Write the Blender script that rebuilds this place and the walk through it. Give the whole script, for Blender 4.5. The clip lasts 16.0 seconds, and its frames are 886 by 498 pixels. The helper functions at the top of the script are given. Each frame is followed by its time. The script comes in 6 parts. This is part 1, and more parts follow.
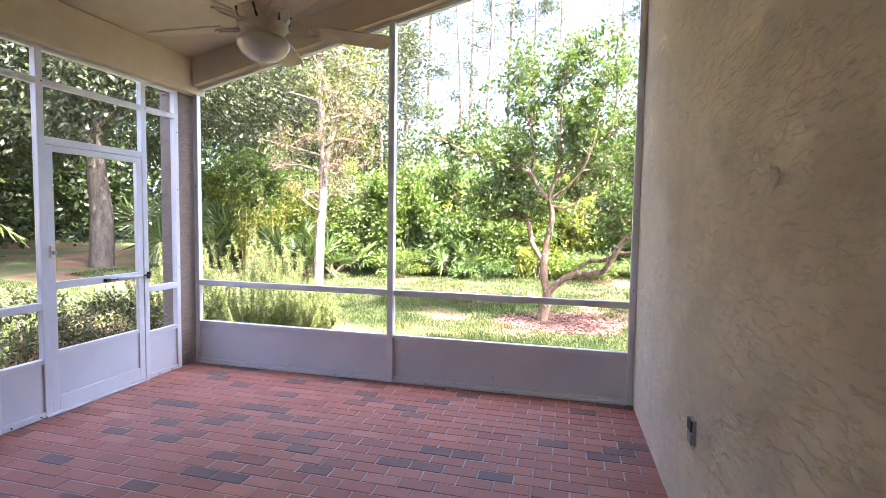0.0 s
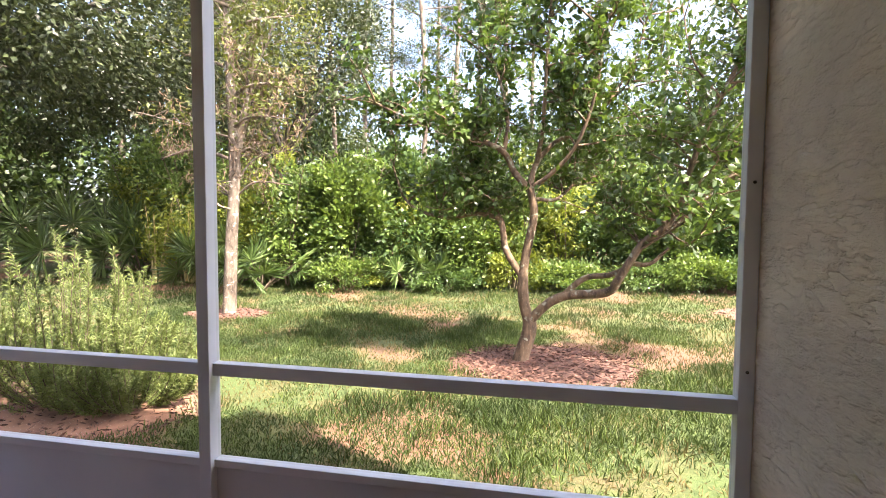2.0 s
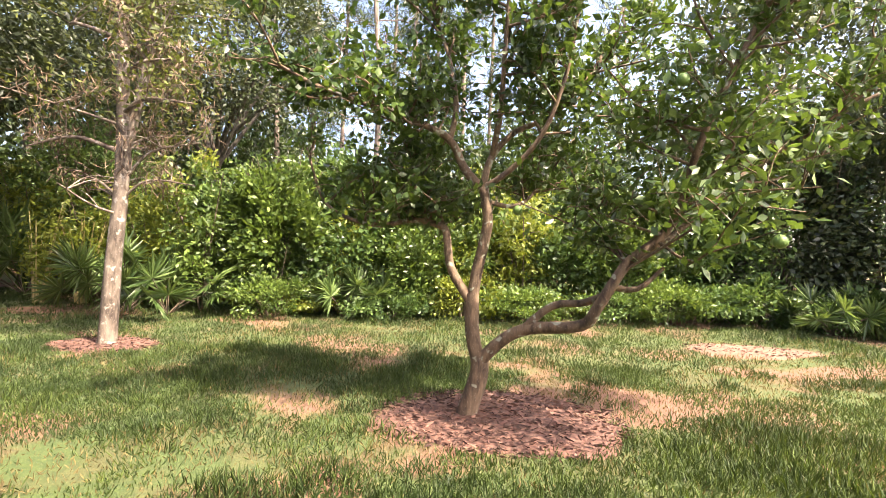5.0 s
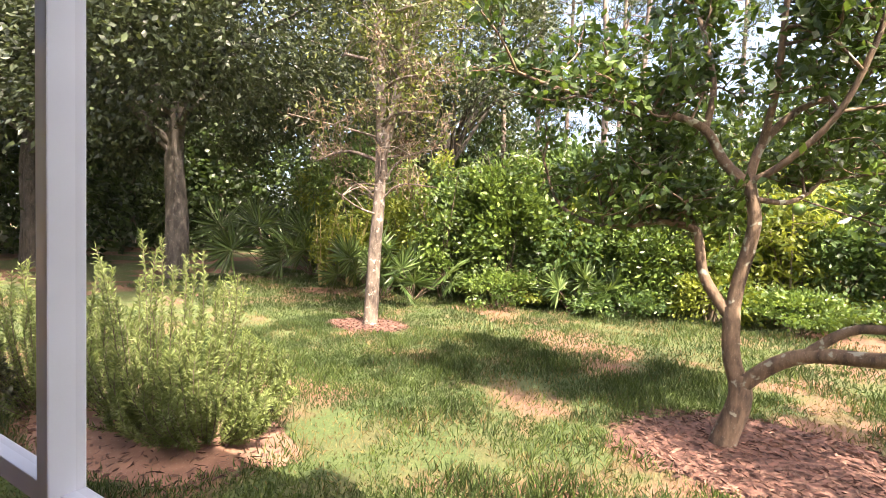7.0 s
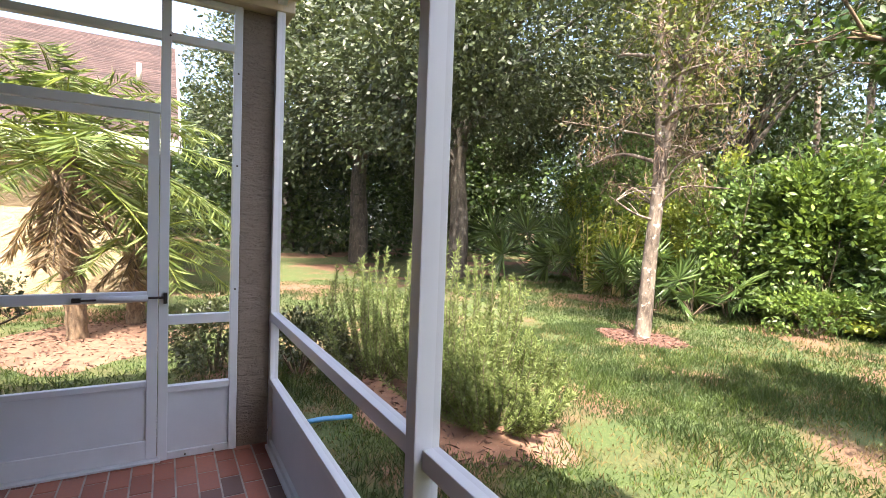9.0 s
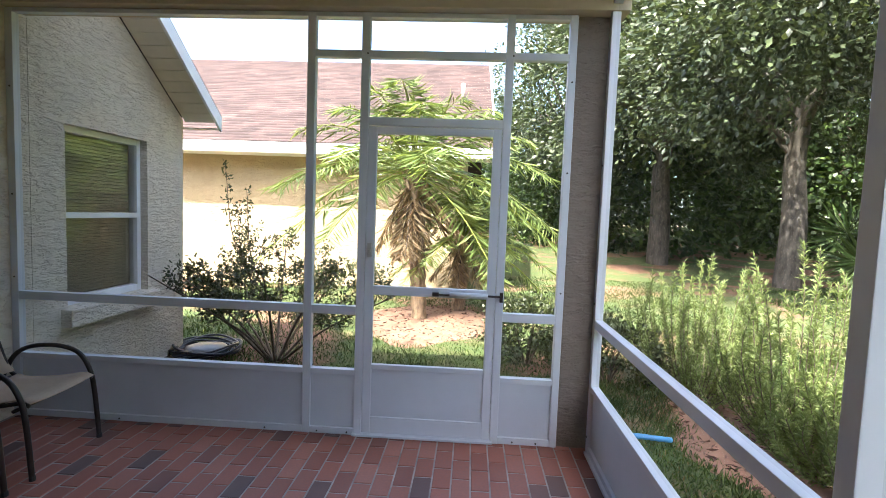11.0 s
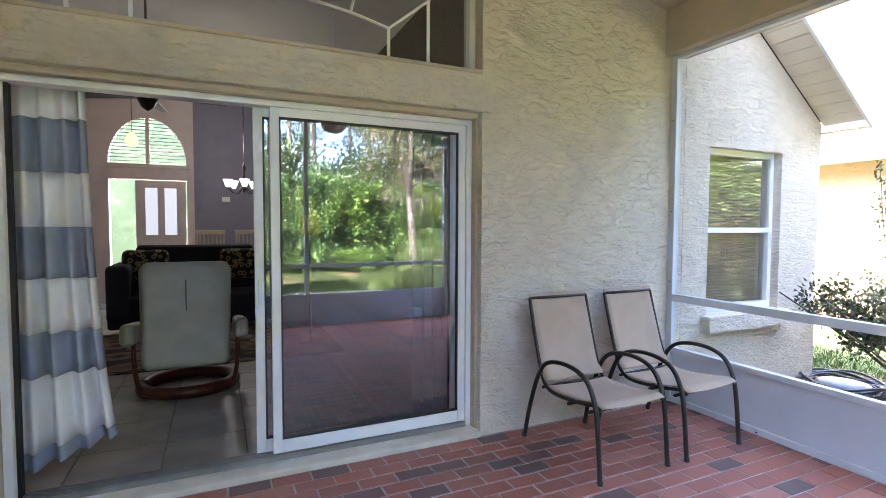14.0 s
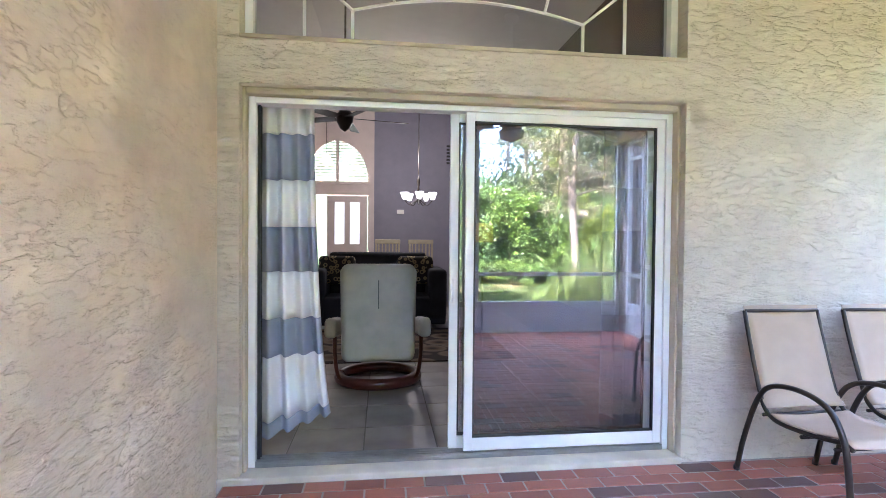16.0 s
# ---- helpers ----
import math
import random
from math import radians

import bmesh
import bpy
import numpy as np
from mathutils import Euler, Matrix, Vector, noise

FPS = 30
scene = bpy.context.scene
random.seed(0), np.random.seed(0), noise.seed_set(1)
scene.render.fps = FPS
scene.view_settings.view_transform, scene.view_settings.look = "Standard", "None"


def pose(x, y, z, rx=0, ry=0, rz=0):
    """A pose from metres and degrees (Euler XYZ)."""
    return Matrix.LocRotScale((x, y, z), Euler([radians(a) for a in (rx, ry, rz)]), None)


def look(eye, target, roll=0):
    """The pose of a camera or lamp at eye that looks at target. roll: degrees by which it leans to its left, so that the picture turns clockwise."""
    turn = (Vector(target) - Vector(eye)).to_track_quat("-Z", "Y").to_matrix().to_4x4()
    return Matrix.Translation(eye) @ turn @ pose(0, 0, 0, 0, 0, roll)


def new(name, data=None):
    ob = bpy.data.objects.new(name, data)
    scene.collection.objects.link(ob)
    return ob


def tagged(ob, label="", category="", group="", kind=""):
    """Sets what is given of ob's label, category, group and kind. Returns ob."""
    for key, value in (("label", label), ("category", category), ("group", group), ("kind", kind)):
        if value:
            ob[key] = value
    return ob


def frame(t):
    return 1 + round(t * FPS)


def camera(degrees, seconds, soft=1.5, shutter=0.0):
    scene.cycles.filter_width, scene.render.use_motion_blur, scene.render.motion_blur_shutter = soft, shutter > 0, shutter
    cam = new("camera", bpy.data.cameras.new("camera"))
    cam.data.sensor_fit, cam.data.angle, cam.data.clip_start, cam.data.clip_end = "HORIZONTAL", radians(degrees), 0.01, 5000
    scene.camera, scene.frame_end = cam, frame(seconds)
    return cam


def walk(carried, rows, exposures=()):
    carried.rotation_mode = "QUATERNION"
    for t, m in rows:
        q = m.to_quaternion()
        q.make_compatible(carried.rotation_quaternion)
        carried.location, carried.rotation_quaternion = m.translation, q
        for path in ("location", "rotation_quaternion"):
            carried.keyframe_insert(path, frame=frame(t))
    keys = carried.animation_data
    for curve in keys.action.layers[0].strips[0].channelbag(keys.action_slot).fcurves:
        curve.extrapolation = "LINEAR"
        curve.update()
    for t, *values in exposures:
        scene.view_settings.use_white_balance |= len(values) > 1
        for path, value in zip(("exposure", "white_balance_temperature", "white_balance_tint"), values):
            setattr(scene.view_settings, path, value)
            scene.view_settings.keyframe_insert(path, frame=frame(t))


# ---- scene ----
cam = camera(83.7, 16.0, 0.35)
PATH = [
    (0, (3.702, -0.253, 1.511), (3.216, 1.683, 1.389), 0.9),
    (0.5, (3.58, 0.27, 1.48), (3.079, 2.203, 1.37), 0.8),
    (1, (3.529, 0.902, 1.467), (3.028, 2.835, 1.353), 0.6),
    (1.5, (3.5, 1.521, 1.462), (3.05, 3.466, 1.35), 0.5),
    (2, (3.53, 2.152, 1.458), (3.146, 4.112, 1.35), 0.4),
    (2.5, (3.556, 2.721, 1.469), (3.254, 4.695, 1.366), 0.2),
    (3, (3.502, 3.21, 1.444), (3.296, 5.197, 1.356), 1.4),
    (3.2, (3.478, 3.353, 1.45), (3.344, 5.347, 1.367), 1.4),
    (5.3, (3.542, 3.495, 1.296), (3.284, 5.478, 1.302), 2.2),
    (5.5, (3.514, 3.504, 1.318), (3.166, 5.474, 1.311), 2.2),
    (6, (3.452, 3.511, 1.38), (2.871, 5.424, 1.338), 2.3),
    (6.5, (3.411, 3.515, 1.417), (2.596, 5.341, 1.352), 2.1),
    (7, (3.404, 3.526, 1.452), (2.366, 5.234, 1.369), 1.7),
    (7.5, (3.423, 3.522, 1.449), (2.149, 5.061, 1.358), 2.0),
    (8, (3.387, 3.469, 1.45), (1.944, 4.852, 1.353), 1.9),
    (8.2, (3.365, 3.451, 1.448), (1.861, 4.765, 1.35), 1.8),
    (10.3, (3.18, 3.302, 1.393), (1.208, 3.626, 1.313), 2.6),
    (10.5, (3.175, 3.264, 1.394), (1.189, 3.487, 1.308), 2.4),
    (11, (3.143, 3.209, 1.476), (1.151, 3.101, 1.332), 2.1),
    (11.5, (3.104, 3.16, 1.48), (1.173, 2.66, 1.33), 1.6),
    (12, (3.104, 3.129, 1.463), (1.304, 2.269, 1.322), 1.4),
    (12.5, (3.131, 3.091, 1.457), (1.509, 1.93, 1.319), 1.1),
    (13, (3.125, 3.078, 1.458), (1.727, 1.654, 1.317), 0.9),
    (13.5, (3.169, 3.017, 1.463), (2.048, 1.367, 1.322), 0.7),
    (14, (3.262, 2.964, 1.381), (2.431, 1.148, 1.288), 0.2),
    (14.5, (3.336, 2.934, 1.352), (2.754, 1.022, 1.281), 0.0),
    (15, (3.38, 2.917, 1.352), (2.993, 0.956, 1.285), 0.1),
    (15.5, (3.484, 2.864, 1.319), (3.161, 0.891, 1.278), 0.2),
    (16, (3.464, 2.863, 1.302), (3.219, 0.879, 1.265), 0.5),
]
walk(cam, [(t, look(eye, target, roll)) for t, eye, target, roll in PATH], [
    (0, 4.2, 6250, 22), (1, 3.55, 6500, 20), (2, 3.0, 7000, 16), (3.2, 2.5, 7400, 16), (6.5, 2.7, 7400, 18), (8.2, 2.75, 7100, 16), (10.3, 2.85, 6400, 7),
    (11.5, 3.3, 6300, 6), (12.5, 3.75, 6150, 8), (13.2, 4.3, 6050, 8), (14, 4.95, 5800, 14), (16, 5.8, 5650, 18)])

# ---- world, sun ----
SUN_DIR = Vector((0.62, -0.34, 1.0)).normalized()
world = bpy.data.worlds.new("sky")
scene.world = world
world.use_nodes = True
wn = world.node_tree.nodes
sky = wn.new("ShaderNodeTexSky")
sky.sky_type = 'NISHITA'
sky.sun_disc = False
sky.sun_elevation = math.asin(SUN_DIR.z)
sky.sun_rotation = math.atan2(SUN_DIR.x, SUN_DIR.y)
sky.dust_density = 4.0
sky.air_density = 0.8
world.node_tree.links.new(sky.outputs[0], wn["Background"].inputs[0])
wn["Background"].inputs[1].default_value = 0.15
sun_data = bpy.data.lights.new("sun", 'SUN')
sun_data.energy = 3.6
sun_data.angle = radians(0.6)
sun_data.color = (1.0, 0.94, 0.84)
sun = new("sun", sun_data)
sun.matrix_world = look((30, -15, 40), Vector((30, -15, 40)) - SUN_DIR)

# ---- node materials ----


def nodes_of(name):
    m = bpy.data.materials.new(name)
    m.use_nodes = True
    nt = m.node_tree
    return m, nt, nt.nodes["Principled BSDF"]


def tex_noise(nt, scale, detail=4, rough=0.55, stretch=None, coords="Object"):
    tc = nt.nodes.new("ShaderNodeTexCoord")
    n = nt.nodes.new("ShaderNodeTexNoise")
    n.inputs["Scale"].default_value = scale
    n.inputs["Detail"].default_value = detail
    n.inputs["Roughness"].default_value = rough
    out = tc.outputs[coords]
    if stretch:
        mp = nt.nodes.new("ShaderNodeMapping")
        mp.inputs["Scale"].default_value = stretch
        nt.links.new(out, mp.inputs[0])
        out = mp.outputs[0]
    nt.links.new(out, n.inputs["Vector"])
    return n.outputs[0]


def ramp(nt, src, stops):
    r = nt.nodes.new("ShaderNodeValToRGB")
    e = r.color_ramp.elements
    while len(e) < len(stops):
        e.new(0.5)
    for k, (p, c) in enumerate(stops):
        e[k].position = p
        e[k].color = (*c, 1) if len(c) == 3 else c
    nt.links.new(src, r.inputs[0])
    return r.outputs[0]


def mixc(nt, fac, a, b, mode='MIX'):
    n = nt.nodes.new("ShaderNodeMix")
    n.data_type = 'RGBA'
    n.blend_type = mode
    for i, v in ((0, fac), (6, a), (7, b)):
        if isinstance(v, (int, float)):
            n.inputs[i].default_value = v
        elif isinstance(v, tuple):
            n.inputs[i].default_value = (*v, 1)
        else:
            nt.links.new(v, n.inputs[i])
    return n.outputs[2]


def math_node(nt, op, a, b=0.0):
    n = nt.nodes.new("ShaderNodeMath")
    n.operation = op
    for i, v in ((0, a), (1, b)):
        if isinstance(v, (int, float)):
            n.inputs[i].default_value = v
        else:
            nt.links.new(v, n.inputs[i])
    return n.outputs[0]


def bump(nt, p, src, strength, dist):
    b = nt.nodes.new("ShaderNodeBump")
    b.inputs["Strength"].default_value = strength
    b.inputs["Distance"].default_value = dist
    nt.links.new(src, b.inputs["Height"])
    nt.links.new(b.outputs[0], p.inputs["Normal"])


def simple(name, col, rough=0.5, metal=0.0, vary=0.12, scale=6.0, grain=120.0, relief=0.05, stretch=None):
    """Paint, metal, plastic or cloth with two scales of variation and a fine relief."""
    m, nt, p = nodes_of(name)
    big = tex_noise(nt, scale, 3)
    dark = tuple(c * (1 - vary) for c in col)
    light = tuple(min(1, c * (1 + vary)) for c in col)
    c1 = ramp(nt, big, [(0.35, dark), (0.65, light)])
    nt.links.new(c1, p.inputs["Base Color"])
    p.inputs["Roughness"].default_value = rough
    p.inputs["Metallic"].default_value = metal
    g = tex_noise(nt, grain, 3, stretch=stretch)
    bump(nt, p, g, relief, 0.004)
    return m


def stucco(name, col, stroke=(1, 1, 3), depth=0.016):
    m, nt, p = nodes_of(name)
    big = tex_noise(nt, 1.3, 5)
    mid = tex_noise(nt, 7, 4)
    c = ramp(nt, big, [(0.3, tuple(v * k for v, k in zip(col, (0.86, 0.83, 0.81)))), (0.65, col)])
    c = mixc(nt, 0.25, c, ramp(nt, mid, [(0.35, tuple(v * 0.8 for v in col)), (0.65, tuple(min(1, v * 1.1) for v in col))]))
    nt.links.new(c, p.inputs["Base Color"])
    p.inputs["Roughness"].default_value = 0.93
    strokes = tex_noise(nt, 8, 5, 0.6, stretch=stroke)
    plates = ramp(nt, strokes, [(0.46, (0, 0, 0)), (0.50, (0.8, 0.8, 0.8)), (0.60, (1, 1, 1))])
    swirl = tex_noise(nt, 24, 6, 0.7, stretch=stroke)
    grit = tex_noise(nt, 260, 2)
    h = math_node(nt, 'ADD', math_node(nt, 'MULTIPLY', plates, 0.6), math_node(nt, 'MULTIPLY', math_node(nt, 'MULTIPLY', swirl, ramp(nt, tex_noise(nt, 2.6, 3), [(0.38, (0.25, 0.25, 0.25)), (0.62, (1, 1, 1))])), 1.3))
    h = math_node(nt, 'ADD', h, math_node(nt, 'MULTIPLY', grit, 0.12))
    bump(nt, p, h, 1.0, depth)
    return m


def brick_material():
    m, nt, p = nodes_of("red_paver")
    oi = nt.nodes.new("ShaderNodeObjectInfo")
    ge = nt.nodes.new("ShaderNodeNewGeometry")
    r = math_node(nt, 'FRACT', math_node(nt, 'ADD', oi.outputs["Random"], ge.outputs["Random Per Island"]))
    tint = ramp(nt, r, [(0.0, (0.13, 0.082, 0.072)), (0.13, (0.17, 0.085, 0.07)), (0.19, (0.30, 0.105, 0.07)), (0.5, (0.41, 0.145, 0.095)), (0.75, (0.33, 0.118, 0.08)), (1.0, (0.46, 0.19, 0.13))])
    big = tex_noise(nt, 1.6, 4)
    fine = tex_noise(nt, 60, 4)
    c = mixc(nt, ramp(nt, big, [(0.45, (0, 0, 0)), (0.75, (0.35, 0.35, 0.35))]), tint, (0.36, 0.2, 0.17))
    c = mixc(nt, 0.5, c, ramp(nt, fine, [(0.3, (0.55, 0.55, 0.55)), (0.7, (1, 1, 1))]), 'MULTIPLY')
    nt.links.new(c, p.inputs["Base Color"])
    nt.links.new(ramp(nt, fine, [(0.3, (0.45, 0.45, 0.45)), (0.7, (0.65, 0.65, 0.65))]), p.inputs["Roughness"])
    bump(nt, p, fine, 0.25, 0.003)
    return m


def leaf_material(name, dark, light, back=0.35, rough=0.45):
    m, nt, p = nodes_of(name)
    ge = nt.nodes.new("ShaderNodeNewGeometry")
    c = ramp(nt, ge.outputs["Random Per Island"], [(0.0, dark), (0.75, light), (1.0, tuple(min(1, v * 1.35) for v in light))])
    big = tex_noise(nt, 1.2, 3)
    c = mixc(nt, ramp(nt, big, [(0.4, (0, 0, 0)), (0.62, (0.75, 0.75, 0.75))]), c, dark)
    nt.links.new(c, p.inputs["Base Color"])
    p.inputs["Roughness"].default_value = rough
    tr = nt.nodes.new("ShaderNodeBsdfTranslucent")
    nt.links.new(mixc(nt, 0.5, c, (light[0] * 1.6, light[1] * 1.5, light[2] * 0.7)), tr.inputs[0])
    mx = nt.nodes.new("ShaderNodeMixShader")
    mx.inputs[0].default_value = back
    nt.links.new(p.outputs[0], mx.inputs[1])
    nt.links.new(tr.outputs[0], mx.inputs[2])
    nt.links.new(mx.outputs[0], nt.nodes["Material Output"].inputs[0])
    return m


def bark_material(name, dark, light, scale=14, moss=None):
    m, nt, p = nodes_of(name)
    a = tex_noise(nt, scale, 5, 0.65, stretch=(1, 1, 0.35))
    c = ramp(nt, a, [(0.35, dark), (0.62, light)])
    if moss:
        c = mixc(nt, ramp(nt, tex_noise(nt, 11, 4), [(0.6, (0, 0, 0)), (0.64, (0.9, 0.9, 0.9))]), c, moss)
    nt.links.new(c, p.inputs["Base Color"])
    p.inputs["Roughness"].default_value = 0.9
    bump(nt, p, a, 0.8, 0.02)
    return m


def glass_material(name, base_gloss, tint):
    m, nt, p = nodes_of(name)
    nt.nodes.remove(p)
    tr = nt.nodes.new("ShaderNodeBsdfTransparent")
    tr.inputs[0].default_value = (*tint, 1)
    gl = nt.nodes.new("ShaderNodeBsdfGlossy")
    gl.inputs["Roughness"].default_value = 0.0
    fr = nt.nodes.new("ShaderNodeFresnel")
    fr.inputs[0].default_value = 1.5
    mx = nt.nodes.new("ShaderNodeMixShader")
    nt.links.new(math_node(nt, 'ADD', fr.outputs[0], base_gloss), mx.inputs[0])
    nt.links.new(tr.outputs[0], mx.inputs[1])
    nt.links.new(gl.outputs[0], mx.inputs[2])
    nt.links.new(mx.outputs[0], nt.nodes["Material Output"].inputs[0])
    return m


def screen_material():
    m, nt, p = nodes_of("insect_screen")
    tr = nt.nodes.new("ShaderNodeBsdfTransparent")
    p.inputs["Base Color"].default_value = (0.018, 0.02, 0.022, 1)
    p.inputs["Roughness"].default_value = 0.6
    mx = nt.nodes.new("ShaderNodeMixShader")
    mx.inputs[0].default_value = 0.11
    nt.links.new(tr.outputs[0], mx.inputs[1])
    nt.links.new(p.outputs[0], mx.inputs[2])
    nt.links.new(mx.outputs[0], nt.nodes["Material Output"].inputs[0])
    return m


def glow(name, col, strength):
    m, nt, p = nodes_of(name)
    p.inputs["Base Color"].default_value = (*col, 1)
    p.inputs["Emission Color"].default_value = (*col, 1)
    p.inputs["Emission Strength"].default_value = strength
    return m


def ground_material():
    m, nt, p = nodes_of("lawn_soil")
    big = tex_noise(nt, 0.55, 4)
    mid = tex_noise(nt, 2.2, 5)
    fine = tex_noise(nt, 34, 5, 0.7)
    green = ramp(nt, fine, [(0.3, (0.03, 0.055, 0.014)), (0.7, (0.085, 0.115, 0.03))])
    straw = ramp(nt, fine, [(0.3, (0.055, 0.056, 0.02)), (0.7, (0.115, 0.102, 0.038))])
    soil = ramp(nt, fine, [(0.3, (0.11, 0.055, 0.033)), (0.7, (0.21, 0.115, 0.072))])
    c = mixc(nt, ramp(nt, mid, [(0.42, (0, 0, 0)), (0.62, (0.75, 0.75, 0.75))]), green, straw)
    c = mixc(nt, ramp(nt, big, [(0.50, (0, 0, 0)), (0.57, (1, 1, 1))]), c, soil)
    nt.links.new(c, p.inputs["Base Color"])
    p.inputs["Roughness"].default_value = 0.95
    bump(nt, p, fine, 0.6, 0.03)
    return m


def shingle_material():
    m, nt, p = nodes_of("roof_shingle")
    ge = nt.nodes.new("ShaderNodeNewGeometry")
    c = ramp(nt, ge.outputs["Random Per Island"], [(0, (0.034, 0.020, 0.019)), (0.5, (0.054, 0.032, 0.030)), (1, (0.078, 0.048, 0.045))])
    c = mixc(nt, 0.5, c, ramp(nt, tex_noise(nt, 0.5, 4), [(0.35, (0.6, 0.58, 0.58)), (0.65, (1, 1, 1))]), 'MULTIPLY')
    nt.links.new(c, p.inputs["Base Color"])
    p.inputs["Roughness"].default_value = 0.9
    bump(nt, p, tex_noise(nt, 120, 3), 0.4, 0.004)
    return m


STUCCO = stucco("beige_stucco", (0.78, 0.70, 0.58), (1, 1, 3), 0.019)
STUCCO_EAST = stucco("tan_stucco", (0.93, 0.80, 0.62), (1, 1, 2.8), 0.027)
# darker than the wall stucco, for the door reveal and transom sill
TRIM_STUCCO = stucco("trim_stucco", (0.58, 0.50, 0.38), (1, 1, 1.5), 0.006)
CEIL = simple("ceiling_paint", (0.52, 0.445, 0.335), 0.9, vary=0.05, grain=60, relief=0.3)
ALU = simple("white_aluminium", (0.60, 0.625, 0.665), 0.42, vary=0.04, scale=3, grain=90, relief=0.03)
PANEL = simple("kick_panel_paint", (0.56, 0.59, 0.64), 0.45, vary=0.05, scale=2, grain=50, relief=0.04)
SCREEN = screen_material()
BRICK = brick_material()
MORTAR = simple("mortar", (0.36, 0.33, 0.295), 0.95, vary=0.25, scale=5, grain=150, relief=0.4)
CONCRETE = simple("painted_curb", (0.62, 0.56, 0.46), 0.9, vary=0.12, scale=5, grain=80, relief=0.3)
GROUND = ground_material()
SLIDER_WHITE = simple("white_vinyl", (0.80, 0.80, 0.80), 0.35, vary=0.03, grain=60, relief=0.02)
GASKET = simple("black_gasket", (0.02, 0.02, 0.022), 0.6)
TRACK = simple("worn_aluminium_track", (0.35, 0.35, 0.34), 0.45, 0.8, vary=0.1, scale=6)
GLASS = glass_material("door_glass", 0.21, (0.55, 0.61, 0.63))
WINGLASS = glass_material("window_glass", 0.10, (0.6, 0.63, 0.62))
BLINDGLASS = glass_material("blind_window_glass", 0.12, (0.95, 0.95, 0.94))
DARKMETAL = simple("dark_bronze_tube", (0.035, 0.026, 0.022), 0.42, 0.3, vary=0.2, grain=300)
SLING = simple("tan_sling_mesh", (0.40, 0.295, 0.21), 0.8, vary=0.05, grain=500, relief=0.4)
FANWHITE = simple("aged_cream_metal", (0.62, 0.55, 0.45), 0.45, vary=0.12, scale=14)
FANBLADE = simple("cream_fan_blade", (0.60, 0.50, 0.36), 0.55, vary=0.12, scale=10, stretch=(1, 8, 1))
OPAL = simple("frosted_glass_shade", (0.80, 0.77, 0.72), 0.25, vary=0.04)
STEEL = simple("steel", (0.55, 0.55, 0.55), 0.3, 0.9)
PLASTICGREY = simple("grey_plastic", (0.30, 0.30, 0.29), 0.5)
SCREWHEAD = simple("dark_screw", (0.06, 0.055, 0.05), 0.5, 0.6)
INWALL = simple("grey_violet_paint", (0.235, 0.225, 0.275), 0.85, vary=0.04, grain=40)
INLIGHT = simple("pale_wall_paint", (0.62, 0.54, 0.50), 0.85, vary=0.04, grain=40)
INCEIL = simple("room_ceiling_paint", (0.66, 0.62, 0.6), 0.9, vary=0.03)
TILE = simple("beige_floor_tile", (0.30, 0.265, 0.23), 0.35, vary=0.2, scale=3, grain=40)
GROUT = simple("tile_grout", (0.22, 0.2, 0.18), 0.9)
NWALL = stucco("neighbour_stucco", (0.47, 0.365, 0.225), (1, 1, 2))
WHITEPAINT = simple("white_fascia", (0.80, 0.80, 0.80), 0.5, vary=0.03)
SOFFIT = simple("cream_vinyl_soffit", (0.66, 0.60, 0.48), 0.6, vary=0.04)
SHINGLE = shingle_material()
BLIND = simple("ivory_blind_slat", (0.42, 0.36, 0.27), 0.6, vary=0.06, scale=3)

# ---- mesh helpers ----


def box(bm, x0, x1, y0, y1, z0, z1, bev=0.0):
    r = bmesh.ops.create_cube(bm, size=1.0, matrix=Matrix.Translation(((x0 + x1) / 2, (y0 + y1) / 2, (z0 + z1) / 2)) @ Matrix.Diagonal((abs(x1 - x0), abs(y1 - y0), abs(z1 - z0), 1)))
    if bev:
        es = list({e for v in r["verts"] for e in v.link_edges})
        bmesh.ops.bevel(bm, geom=es, offset=bev, segments=2, affect='EDGES', profile=0.6)
    return bm


def boxes(*specs, bev=0.0):
    bm = bmesh.new()
    for s in specs:
        box(bm, *s, bev=bev)
    return bm


def tube_arrays(pts, radii, seg=8, cap=True):
    """Rings along a line of points: vertices and faces."""
    vs, fs = [], []
    pts = [Vector(p) for p in pts]
    side = None
    for i, p in enumerate(pts):
        d = (pts[min(i + 1, len(pts) - 1)] - pts[max(i - 1, 0)])
        d = d.normalized() if d.length > 1e-9 else Vector((0, 0, 1))
        if side is None:
            side = d.orthogonal().normalized()
        side = (side - d * side.dot(d))
        side = side.normalized() if side.length > 1e-6 else d.orthogonal().normalized()
        up = d.cross(side)
        r = radii[i] if isinstance(radii, (list, tuple)) else radii
        for k in range(seg):
            a = 2 * math.pi * k / seg
            vs.append(tuple(p + (side * math.cos(a) + up * math.sin(a)) * r))
    for i in range(len(pts) - 1):
        for k in range(seg):
            a, b = i * seg + k, i * seg + (k + 1) % seg
            fs.append((a, b, b + seg, a + seg))
    if cap:
        fs.append(tuple(range(seg - 1, -1, -1)))
        n = (len(pts) - 1) * seg
        fs.append(tuple(range(n, n + seg)))
    return vs, fs


def tube(bm, pts, radii, seg=8):
    vs, fs = tube_arrays(pts, radii, seg)
    bv = [bm.verts.new(v) for v in vs]
    for f in fs:
        bm.faces.new([bv[i] for i in f])
    return bm


